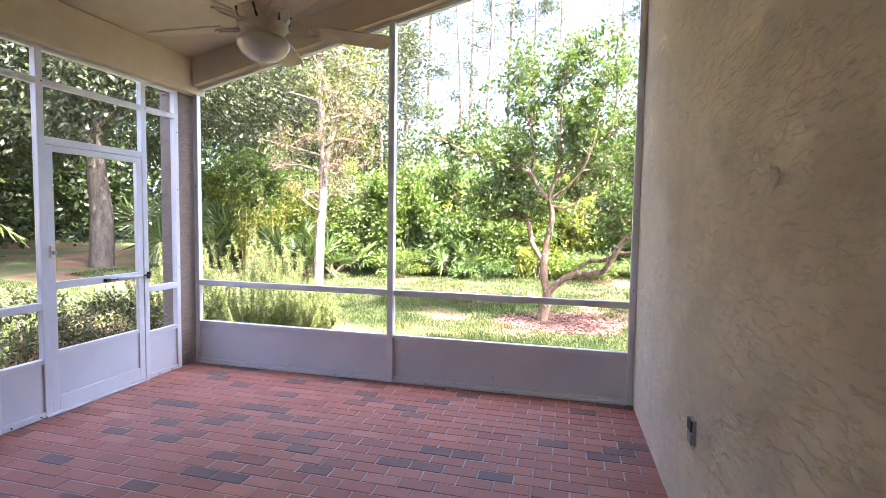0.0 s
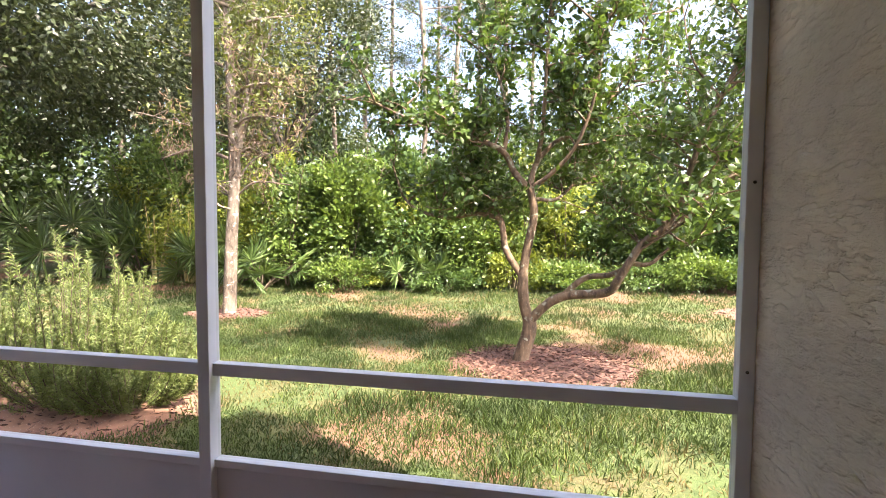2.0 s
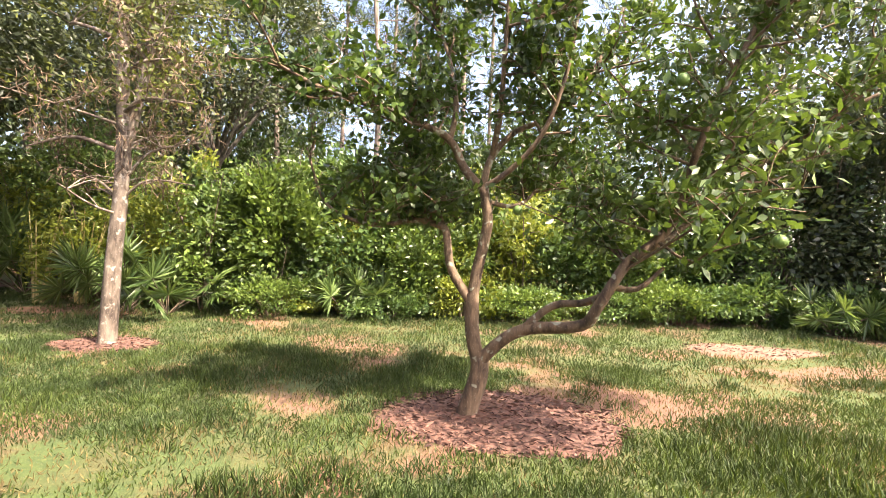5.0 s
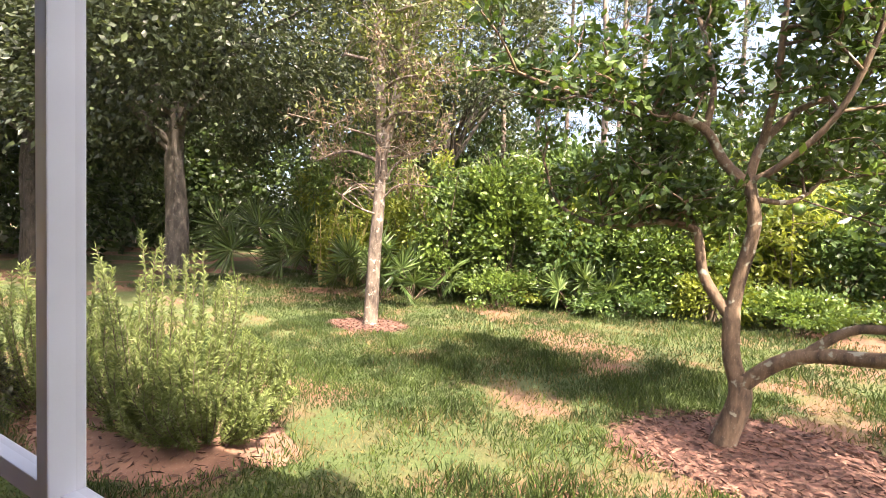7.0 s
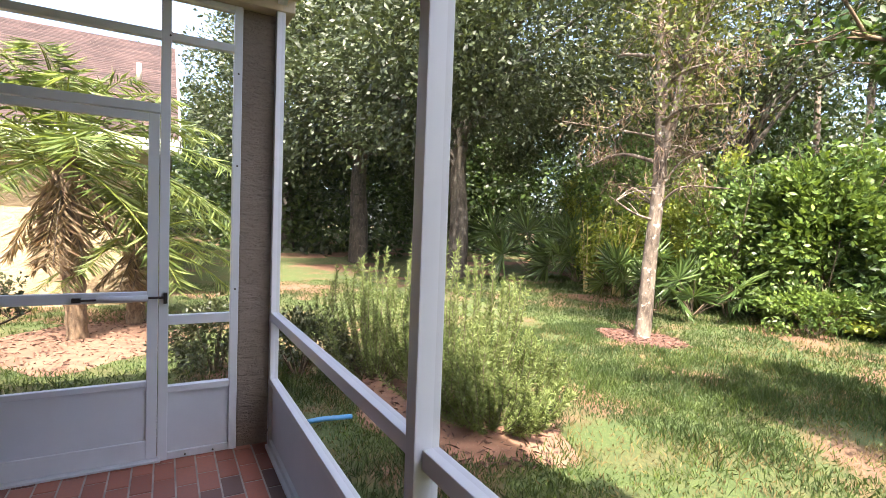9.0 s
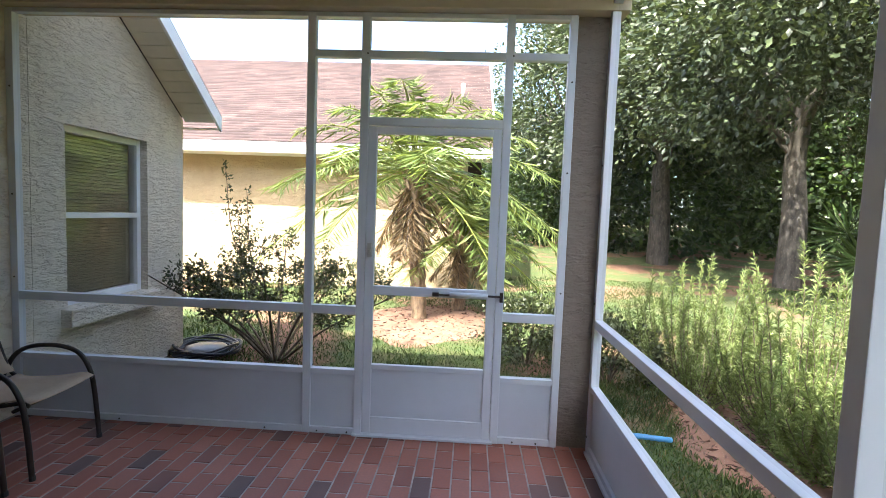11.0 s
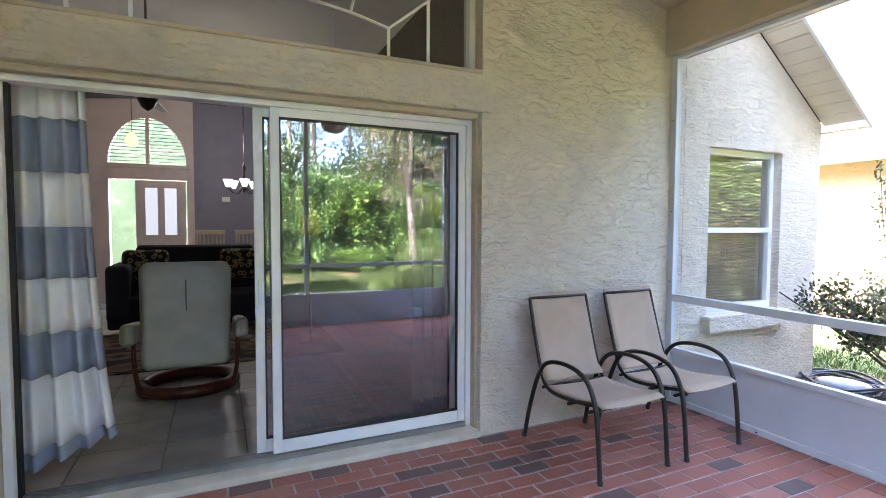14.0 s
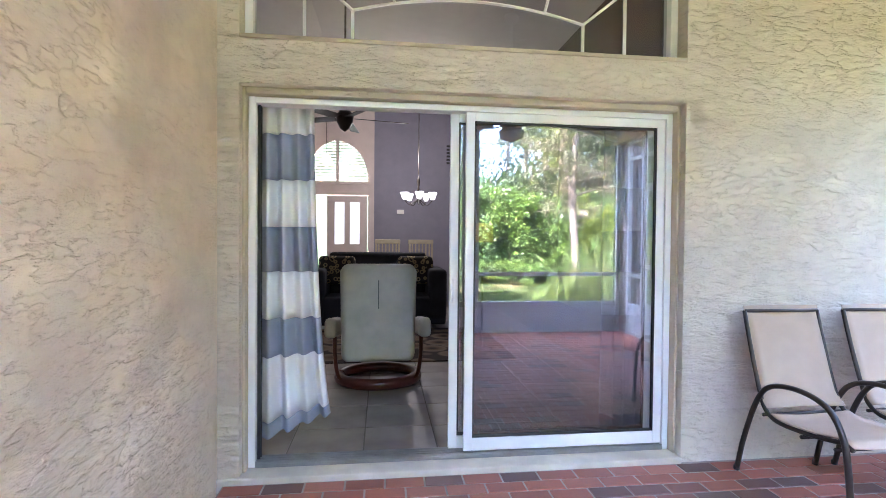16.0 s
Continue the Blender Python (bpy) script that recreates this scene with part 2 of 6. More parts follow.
def curve_pts(ctrl, n=24):
    """A smooth line through control points."""
    c = [Vector(p) for p in ctrl]
    c = [c[0] * 2 - c[1]] + c + [c[-1] * 2 - c[-2]]
    out = []
    segs = len(c) - 3
    for i in range(segs):
        m = max(2, n // segs)
        for k in range(m + (1 if i == segs - 1 else 0)):
            t = k / m
            a, b, d, e = c[i:i + 4]
            out.append(0.5 * ((2 * b) + (d - a) * t + (2 * a - 5 * b + 4 * d - e) * t * t + (3 * b - a - 3 * d + e) * t ** 3))
    return out


def lathe(bm, profile, seg=24, at=(0, 0, 0)):
    rings = []
    for r, z in profile:
        rings.append([bm.verts.new((at[0] + r * math.cos(2 * math.pi * k / seg), at[1] + r * math.sin(2 * math.pi * k / seg), at[2] + z)) for k in range(seg)])
    for a, b in zip(rings, rings[1:]):
        for k in range(seg):
            bm.faces.new((a[k], a[(k + 1) % seg], b[(k + 1) % seg], b[k]))
    if profile[0][0] > 1e-4:
        bm.faces.new(rings[0][::-1])
    if profile[-1][0] > 1e-4:
        bm.faces.new(rings[-1])
    return bm


def mesh_from(bm, name, material, smooth=False):
    bmesh.ops.recalc_face_normals(bm, faces=bm.faces)
    me = bpy.data.meshes.new(name)
    bm.to_mesh(me)
    bm.free()
    me.materials.append(material)
    if smooth:
        me.shade_smooth()
    return me


def part(name, bm, material, parent=None, label="", smooth=False):
    """One mesh object under a thing or part. Takes a bmesh or a ready mesh."""
    me = bm if isinstance(bm, bpy.types.Mesh) else mesh_from(bm, name, material, smooth)
    ob = new(name, me)
    if parent is not None:
        ob.parent = parent
    return tagged(ob, label) if label else ob


def thing(name, at, label, category, group="", kind="", turn=0.0):
    ob = new(name)
    ob.matrix_basis = pose(*at, 0, 0, turn)
    ob.empty_display_size = 0.1
    return tagged(ob, label, category, group, kind)


def sheet(x0, x1, y, z0, z1):
    """One upright sheet that faces the yard."""
    bm = bmesh.new()
    bm.faces.new([bm.verts.new(c) for c in ((x1, y, z0), (x0, y, z0), (x0, y, z1), (x1, y, z1))])
    me = bpy.data.meshes.new("glass_sheet")
    bm.to_mesh(me)
    bm.free()
    return me


def glass(x0, x1, y, z0, z1, material, parent):
    me = sheet(x0, x1, y, z0, z1)
    me.materials.append(material)
    ob = part("glass_pane", me, material, parent)
    ob.visible_shadow = False
    return ob


def structure(name, bm, material, label, smooth=False):
    return tagged(part(name, bm, material, smooth=smooth), label, kind="structure")


def raw_mesh(name, verts, faces, material, smooth=False):
    """A mesh from arrays; faces all have the same number of corners."""
    verts = np.asarray(verts, np.float32)
    faces = np.asarray(faces, np.int32)
    me = bpy.data.meshes.new(name)
    n, k = faces.shape
    me.vertices.add(len(verts))
    me.vertices.foreach_set("co", verts.ravel())
    me.loops.add(n * k)
    me.loops.foreach_set("vertex_index", faces.ravel())
    me.polygons.add(n)
    me.polygons.foreach_set("loop_start", np.arange(0, n * k, k, dtype=np.int32))
    me.update(calc_edges=True)
    me.materials.append(material)
    if smooth:
        me.shade_smooth()
    return me


def unit(v):
    return v / np.maximum(np.linalg.norm(v, axis=-1, keepdims=True), 1e-9)


def leaves_mesh(name, pos, along, length, width, material, rng, fold=0.25):
    """Pointed leaves, each a folded pair of quads: pos and along are n x 3, length and width numbers or n."""
    n = len(pos)
    along = unit(along)
    side = unit(np.cross(along, unit(rng.normal(size=(n, 3)))))
    up = np.cross(side, along)
    L = np.broadcast_to(np.asarray(length, float), (n,))[:, None]
    Wd = np.broadcast_to(np.asarray(width, float), (n,))[:, None]
    a = pos
    mid = pos + along * L * 0.45 - up * Wd * fold
    tip = pos + along * L - up * L * 0.12
    l = pos + along * L * 0.5 + side * Wd * 0.5
    r = pos + along * L * 0.5 - side * Wd * 0.5
    v = np.stack([a, l, tip, r], 1).reshape(-1, 3)
    b = np.arange(n)[:, None] * 4
    f = np.concatenate([b + np.array([[0, 1, 2]]), b + np.array([[0, 2, 3]])], 1).reshape(-1, 3)
    return raw_mesh(name, v, f, material)


# ---- camera-independent dimensions of the porch ----
W, D, HY = 4.29, 4.02, 0.15
BEAM_W, BEAM_N, SLOPE = 2.70, 2.775, 0.235


def ceil_z(x):
    return 3.04 + SLOPE * max(0.0, x)


# ---- porch shell ----
bm = bmesh.new()
box(bm, 0.0, 1.70, -0.09, HY, -0.1, 4.6)
box(bm, 1.70, 4.34, -0.09, HY, 3.15, 4.6)
box(bm, 4.21, 4.34, -0.09, HY, -0.1, 3.15)
box(bm, 1.70, 4.21, -0.09, HY, 2.115, 2.355)
wall_south = structure("wall_south", bm, STUCCO, "beige textured stucco house wall around the sliding door")
bm = bmesh.new()
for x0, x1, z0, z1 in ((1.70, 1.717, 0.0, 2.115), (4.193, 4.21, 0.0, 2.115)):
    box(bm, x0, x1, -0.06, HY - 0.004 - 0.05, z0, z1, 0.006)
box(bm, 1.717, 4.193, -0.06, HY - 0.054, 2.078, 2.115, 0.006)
structure("trim_1", bm, TRIM_STUCCO, "darker stucco reveal around the sliding door")
bm = bmesh.new()
box(bm, 1.70, 4.33, -0.06, HY + 0.018, -0.06, 0.03, 0.012)
structure("trim_2", bm, CONCRETE, "chipped painted curb under the sliding door")
bm = boxes((4.29, 4.52, -0.09, 4.12, -0.1, 5.0))
for v in bm.verts:
    if v.co.x < 4.4:
        v.co.x = 4.322 - 0.0147 * v.co.y
structure("wall_east", bm, STUCCO_EAST, "tan rough stucco side wall of the porch")
# ceiling: level strip over the west beam, then rising to the east
bm = bmesh.new()
pf = [(-0.22, 3.04), (0.10, 3.04), (4.5, ceil_z(4.4)), (4.5, ceil_z(4.4) + 0.2), (-0.22, 3.3)]
f0 = bm.faces.new([bm.verts.new((x, -0.09, z)) for x, z in pf])
ex = bmesh.ops.extrude_face_region(bm, geom=[f0])
bmesh.ops.translate(bm, verts=[v for v in ex["geom"] if isinstance(v, bmesh.types.BMVert)], vec=(0, 4.3, 0))
tagged(part("ceiling", bm, CEIL), "tan painted sloping porch ceiling", kind="structure")
structure("beam_west", boxes((-0.13, 0.10, 0.152, 4.10, BEAM_W, 3.036), bev=0.008), CEIL, "tan painted beam over the screen door wall")
bm = bmesh.new()
for x0, x1 in ((0.104, 4.288),):
    vs = [(x0, BEAM_N), (x1, BEAM_N + SLOPE * (x1 - 0.1)), (x1, ceil_z(x1 - 0.1) - 0.004), (x0, 3.034)]
    f0 = bm.faces.new([bm.verts.new((x, 3.92, z)) for x, z in vs])
    ex = bmesh.ops.extrude_face_region(bm, geom=[f0])
    bmesh.ops.translate(bm, verts=[v for v in ex["geom"] if isinstance(v, bmesh.types.BMVert)], vec=(0, 0.20, 0))
structure("beam_north", bm, CEIL, "tan painted sloping beam over the yard screen")
# corner post has its own stucco tone, darker than the house walls
structure("column", boxes((-0.19, 0.004, 3.813, 4.06, -0.1, BEAM_W - 0.002), bev=0.012), stucco("column_stucco", (0.26, 0.215, 0.175)), "dark stucco corner post between the screens")
structure("floor", boxes((-0.1, 4.288, 0.152, 4.06, -0.12, -0.004)), MORTAR, "mortar bed of the red paver porch floor")

# ---- yard and far ground ----


def ground_z(x, y):
    far = max(0.0, math.hypot(x - 3, y - 3) - 9.0)
    bumpy = 0.03 * math.sin(0.7 * x + 0.4) * math.cos(0.6 * y)
    near = min(1.0, max(0.0, (math.hypot(max(-x - 0.2, 0, x - 4.5), max(y - 4.2, 0)) - 0.2) / 2)) if y > -0.2 else 0.4
    return -0.12 + bumpy * near + min(0.03 * far, 1.2)


gx = np.concatenate([np.linspace(-400, -40, 8), np.linspace(-30, 30, 81), np.linspace(40, 400, 8)])
gy = np.concatenate([np.linspace(-400, -40, 6), np.linspace(-30, 40, 95), np.linspace(50, 500, 8)])
gv = [(x, y, ground_z(x, y)) for y in gy for x in gx]
nx = len(gx)
gf = [(j * nx + i, j * nx + i + 1, (j + 1) * nx + i + 1, (j + 1) * nx + i) for j in range(len(gy) - 1) for i in range(nx - 1)
      if not (-0.05 < (gx[i] + gx[i + 1]) / 2 < 5 and -12 < (gy[j] + gy[j + 1]) / 2 < 3.7)]
tagged(new("ground", raw_mesh("ground", gv, gf, GROUND, True)), "patchy green lawn with bare sandy soil", kind="structure")

# ---- screen walls ----


def screen_wall_members(members, parent, name="screen_rail"):
    for s in members:
        part(name, boxes(s, bev=0.004), ALU, parent)


def screws(parent, pts, normal):
    for p in pts:
        bm = bmesh.new()
        bmesh.ops.create_uvsphere(bm, u_segments=8, v_segments=5, radius=0.006, matrix=Matrix.Translation(p))
        part("screw", bm, SCREWHEAD, parent)


def pane(name, corners, parent):
    bm = bmesh.new()
    bm.faces.new([bm.verts.new(c) for c in corners])
    return part(name, bm, SCREEN, parent)


ws = thing("screen_wall", (0, 0, 0), "white aluminium screen wall with low solid kick panels", "screen wall", "porch screens")
w = 0.026
posts = [(0.153, 0.205), (2.147, 2.199), (2.49, 2.541), (3.385, 3.435), (3.765, 3.811)]
for y0, y1 in posts:
    part("screen_post", boxes((-w, w, y0, y1, 0.0, BEAM_W - 0.002), bev=0.004), ALU, ws)
bays = [(0.205, 2.147), (2.199, 2.49), (3.435, 3.765)]
for y0, y1 in bays:
    for z0, z1 in ((0.002, 0.045), (0.40, 0.437), (0.80, 0.855)):
        part("screen_rail", boxes((-w + 0.001, w - 0.001, y0, y1, z0, z1), bev=0.003), ALU, ws)
    part("kick_panel", boxes((-0.006, 0.006, y0, y1, 0.045, 0.40)), PANEL, ws)
    pane("insect_screen", [(-0.004, y0, 0.437), (-0.004, y1, 0.437), (-0.004, y1, 0.80), (-0.004, y0, 0.80)], ws)
    zt = 2.67 if y0 < 1 else 2.425
    pane("insect_screen", [(-0.004, y0, 0.855), (-0.004, y1, 0.855), (-0.004, y1, zt), (-0.004, y0, zt)], ws)
for y0, y1, z0, z1 in ((2.199, 2.49, 2.425, 2.47), (2.541, 3.385, 2.425, 2.47), (3.435, 3.765, 2.425, 2.47), (0.205, 2.147, 2.67, 2.698), (2.199, 2.49, 2.67, 2.698), (2.541, 3.385, 2.67, 2.698), (3.435, 3.765, 2.67, 2.698), (2.541, 3.385, 2.012, 2.062)):
    part("screen_rail", boxes((-w + 0.001, w - 0.001, y0, y1, z0, z1), bev=0.003), ALU, ws)
for y0, y1, z0, z1 in ((2.199, 2.49, 2.47, 2.67), (2.541, 3.385, 2.47, 2.67), (3.435, 3.765, 2.47, 2.67), (2.541, 3.385, 2.062, 2.425)):
    pane("insect_screen", [(-0.004, y0, z0), (-0.004, y1, z0), (-0.004, y1, z1), (-0.004, y0, z1)], ws)
screws(ws, [(w, 0.18, 0.95), (w, 0.18, 1.5), (w, 0.18, 2.2), (w, 3.79, 1.0), (w, 3.79, 1.75), (w, 3.79, 2.3), (0.03, 0.9, 0.02), (0.03, 1.9, 0.02), (0.03, 2.25, 0.02), (0.03, 2.45, 0.02), (0.03, 3.53, 0.02), (0.03, 3.68, 0.02), (w, 2.53, 2.45), (w, 3.43, 2.45)], 0)

# screen door in the west wall
sd = thing("screen_door", (0, 2.544, 0.02), "closed white aluminium screen door with kick panel", "door")
dw, dh = 0.838, 1.985
part("door_stile", boxes((-0.016, 0.02, 0.0, 0.055, 0.0, dh), bev=0.004), ALU, sd)
part("door_stile", boxes((-0.016, 0.02, dw - 0.055, dw, 0.0, dh), bev=0.004), ALU, sd)
for z0, z1 in ((0.0, 0.11), (0.425, 0.46), (0.918, 0.976), (dh - 0.045, dh)):
    part("door_rail", boxes((-0.015, 0.019, 0.055, dw - 0.055, z0, z1), bev=0.004), ALU, sd)
part("kick_panel", boxes((-0.006, 0.004, 0.055, dw - 0.055, 0.11, 0.425)), PANEL, sd)
for z0, z1 in ((0.46, 0.918), (0.976, dh - 0.045)):
    pane("insect_screen", [(-0.004, 0.055, z0), (-0.004, dw - 0.055, z0), (-0.004, dw - 0.055, z1), (-0.004, 0.055, z1)], sd)
part("threshold", boxes((-0.02, 0.05, -0.06, dw + 0.02, -0.016, -0.002), bev=0.003), ALU, sd)
bm = bmesh.new()
tube(bm, [(0.05, 0.55, 0.945), (0.05, 0.79, 0.945)], 0.016, 12)
closer = part("door_closer", bm, ALU, sd, "white tubular door closer", smooth=True)
bm = bmesh.new()
tube(bm, [(0.05, 0.45, 0.942), (0.05, 0.55, 0.942)], 0.006, 8)
tube(bm, [(0.05, 0.79, 0.945), (0.05, 0.88, 0.945)], 0.007, 8)
box(bm, 0.02, 0.056, 0.44, 0.48, 0.93, 0.955)
box(bm, 0.02, 0.056, 0.865, 0.885, 0.91, 0.97)
part("closer_bracket", bm, DARKMETAL, sd, "dark closer rod and brackets")
bm = boxes((0.02, 0.032, 0.012, 0.042, 1.16, 1.25), (0.032, 0.062, 0.02, 0.034, 1.185, 1.21), bev=0.003)
part("door_latch", bm, STEEL, sd, "small worn metal latch")

# yard screen on the north side
ns = thing("screen_wall", (0, D, 0), "white aluminium yard screen with grey kick panels", "screen wall", "porch screens")
def ntop(x):
    return BEAM_N - 0.004 + SLOPE * (x - 0.104)
for x0, x1 in ((0.037, 0.085), (2.12, 2.175), (4.21, 4.261)):
    bm = bmesh.new()
    box(bm, x0, x1, -w - (0.022 if 1 < x0 < 3 else 0.0), w, 0.0, ntop(x0), 0.004)
    part("screen_post", bm, ALU, ns)
for x0, x1 in ((0.085, 2.12), (2.175, 4.21)):
    for z0, z1 in ((0.002, 0.045), (0.40, 0.435), (0.80, 0.853)):
        part("screen_rail", boxes((x0, x1, -w + 0.001, w - 0.001, z0, z1), bev=0.003), ALU, ns)
    part("screen_rail", boxes((x0, x1, -w - 0.02, -w - 0.001, 0.001, 0.02), bev=0.003), ALU, ns)
    part("kick_panel", boxes((x0, x1, -0.006, 0.006, 0.045, 0.40)), PANEL, ns)
    pane("insect_screen", [(x0, 0.004, 0.435), (x1, 0.004, 0.435), (x1, 0.004, 0.80), (x0, 0.004, 0.80)], ns)
    pane("insect_screen", [(x0, 0.004, 0.853), (x1, 0.004, 0.853), (x1, 0.004, ntop(x1) - 0.03), (x0, 0.004, ntop(x0) - 0.03)], ns)
    bm = bmesh.new()
    pts = [(x0, ntop(x0) - 0.032), (x1, ntop(x1) - 0.032), (x1, ntop(x1) - 0.002), (x0, ntop(x0) - 0.002)]
    f0 = bm.faces.new([bm.verts.new((x, -w, z)) for x, z in pts])
    ex = bmesh.ops.extrude_face_region(bm, geom=[f0])
    bmesh.ops.translate(bm, verts=[v for v in ex["geom"] if isinstance(v, bmesh.types.BMVert)], vec=(0, 2 * w, 0))
    part("screen_rail", bm, ALU, ns)
screws(ns, [(0.06, -w, 0.1), (0.06, -w, 0.95), (0.06, -w, 1.8), (0.8, -0.05, 0.02), (1.6, -0.05, 0.02), (2.5, -0.05, 0.02), (3.1, -0.007, 0.12), (3.2, -0.05, 0.02), (4.236, -w, 0.95), (4.236, -w, 1.6)], 0)

# ---- sliding door and transom ----
sl = tagged(thing("door_1", (0, 0, 0), "half-open white framed sliding glass door", "sliding door"), kind="structure")
for s in ((1.719, 1.757, -0.05, 0.045, 0.032, 2.076), (4.152, 4.191, -0.05, 0.045, 0.032, 2.076)):
    part("frame_jamb", boxes(s, bev=0.004), SLIDER_WHITE, sl)
part("frame_head", boxes((1.757, 4.152, -0.05, 0.045, 2.042, 2.076), bev=0.004), SLIDER_WHITE, sl)
part("frame_sill", boxes((1.757, 4.152, -0.055, 0.05, 0.032, 0.05)), TRACK, sl, "worn grey aluminium track")
for yy in (-0.045, -0.015, 0.015, 0.043):
    part("track_rib", boxes((1.757, 4.152, yy - 0.003, yy + 0.003, 0.05, 0.064)), TRACK, sl)
for yy in (-0.035, -0.02, 0.0):
    part("jamb_groove", boxes((4.136, 4.152, yy - 0.004, yy + 0.004, 0.052, 2.04)), GASKET, sl)


def sash(name, x0, x1, y, label):
    sh = part(name, boxes((x0, x0 + 0.05, y - 0.014, y + 0.014, 0.07, 2.04), (x1 - 0.05, x1, y - 0.014, y + 0.014, 0.07, 2.04),
                          (x0 + 0.05, x1 - 0.05, y - 0.014, y + 0.014, 0.07, 0.145), (x0 + 0.05, x1 - 0.05, y - 0.014, y + 0.014, 1.99, 2.04), bev=0.003), SLIDER_WHITE, sl, label)
    part("gasket", boxes((x0 + 0.05, x0 + 0.06, y - 0.008, y + 0.010, 0.145, 1.99), (x1 - 0.06, x1 - 0.05, y - 0.008, y + 0.010, 0.145, 1.99),
                         (x0 + 0.06, x1 - 0.06, y - 0.008, y + 0.010, 0.145, 0.157), (x0 + 0.06, x1 - 0.06, y - 0.008, y + 0.010, 1.978, 1.99)), GASKET, sh)
    glass(x0 + 0.06, x1 - 0.06, y, 0.157, 1.978, GLASS, sh)
    return sh


sash("fixed_sash", 1.762, 2.985, 0.024, "fixed glazed sash")
ss = sash("sliding_sash", 1.80, 3.07, -0.022, "sliding glazed sash pushed open")
part("pull_handle", boxes((3.03, 3.052, -0.008, 0.006, 0.93, 1.08), bev=0.004), SLIDER_WHITE, ss)

tr = tagged(thing("window_1", (0, 0, 0), "white framed transom window with arched muntins", "window"), kind="structure")
part("window_frame", boxes((1.70, 1.745, -0.03, 0.05, 2.357, 3.148), (4.165, 4.208, -0.03, 0.05, 2.357, 3.148), (1.745, 4.165, -0.03, 0.05, 2.357, 2.39), (1.745, 4.165, -0.03, 0.05, 3.11, 3.148), bev=0.004), SLIDER_WHITE, tr)
glass(1.745, 4.165, 0.003, 2.39, 3.11, WINGLASS, tr)
for x in (2.02, 3.9):
    part("muntin", boxes((x - 0.009, x + 0.009, 0.006, 0.016, 2.39, 3.0)), SLIDER_WHITE, tr)
for x in (2.283, 3.636):
    part("muntin", boxes((x - 0.009, x + 0.009, 0.006, 0.016, 2.39, 2.59)), SLIDER_WHITE, tr)
for pts in ([(2.283, 0.012, 2.59), (2.5, 0.012, 2.64), (2.73, 0.012, 2.672), (2.96, 0.012, 2.684), (3.19, 0.012, 2.672), (3.42, 0.012, 2.64), (3.636, 0.012, 2.59)], [(2.283, 0.012, 2.59), (2.01, 0.012, 2.81)], [(3.636, 0.012, 2.59), (3.9, 0.012, 2.81)], [(2.52, 0.012, 2.645), (2.44, 0.012, 2.95)], [(3.4, 0.012, 2.645), (3.48, 0.012, 2.95)]):
    bm = bmesh.new()
    tube(bm, curve_pts(pts, 24) if len(pts) > 2 else pts, 0.009, 6)
    part("muntin", bm, SLIDER_WHITE, tr)
part("window_sill", boxes((1.70, 4.21, 0.05, HY + 0.012, 2.350, 2.372), bev=0.006), TRIM_STUCCO, tr)

# ---- house wing beside the porch ----
bm = bmesh.new()
wx0, wx1 = -2.0, -0.165
for a in ((wx1, 0.0, -0.1, 3.6), (-0.465, wx1, -0.1, 3.44), (wx0, -1.42, -0.1, 2.33), (-1.42, -0.465, -0.1, 0.64), (-1.42, -0.465, 2.05, 2.33)):
    box(bm, a[0], a[1], -0.10, 0.13 if a[0] != wx1 else 0.126, a[2], a[3])
f0 = bm.faces.new([bm.verts.new((x, 0.129, z)) for x, z in [(wx0, 2.325), (-0.465, 2.325), (-0.465, 3.49), (wx0, 2.36)]])
ex = bmesh.ops.extrude_face_region(bm, geom=[f0])
bmesh.ops.translate(bm, verts=[v for v in ex["geom"] if isinstance(v, bmesh.types.BMVert)], vec=(0, -0.2, 0))
structure("wall_wing", bm, STUCCO, "beige stucco gable wall of the house wing")
structure("wall_wing_side", boxes((wx0, wx0 + 0.2, -9.0, -0.10, -0.1, 2.32)), STUCCO, "beige stucco side wall of the house wing")
# raking eave over the gable
er = thing("gable_eave", (0, 0, 0), "white fascia and cream boarded soffit of a gable eave", "eave")


def rake(bm, x0, z0, x1, z1, y0, y1, th):
    vs = [(x0, z0), (x1, z1), (x1, z1 + th), (x0, z0 + th)]
    f0 = bm.faces.new([bm.verts.new((x, y0, z)) for x, z in vs])
    ex = bmesh.ops.extrude_face_region(bm, geom=[f0])
    bmesh.ops.translate(bm, verts=[v for v in ex["geom"] if isinstance(v, bmesh.types.BMVert)], vec=(0, y1 - y0, 0))


def rz(x):
    return 2.315 + (x + 2.053) * 0.74
bm = bmesh.new()
rake(bm, -2.055, rz(-2.055) - 0.06, 0.9, rz(0.9) - 0.06, 0.50, 0.525, 0.15)
part("fascia", bm, WHITEPAINT, er, "white painted fascia board")
n = 30
for i in range(n):
    a = -2.04 + i * (3.2 / n)
    b = a + 3.2 / n - 0.008
    bm = bmesh.new()
    rake(bm, a, rz(a) + 0.02, b, rz(b) + 0.02, 0.131, 0.498, 0.012)
    if b < -0.05:
        part("soffit_board", bm, SOFFIT, er)
    else:
        bm.free()
bm = bmesh.new()
rake(bm, -2.07, rz(-2.07) + 0.095, 0.9, rz(0.9) + 0.095, -9.0, 0.518, 0.016)
part("roof_deck", bm, SHINGLE, er, "brown shingle roof edge")
bm = boxes((-2.05, -2.0, -9.0, 0.5, rz(-2.05) - 0.05, rz(-2.05) - 0.035))
part("eave_return", bm, SOFFIT, er)

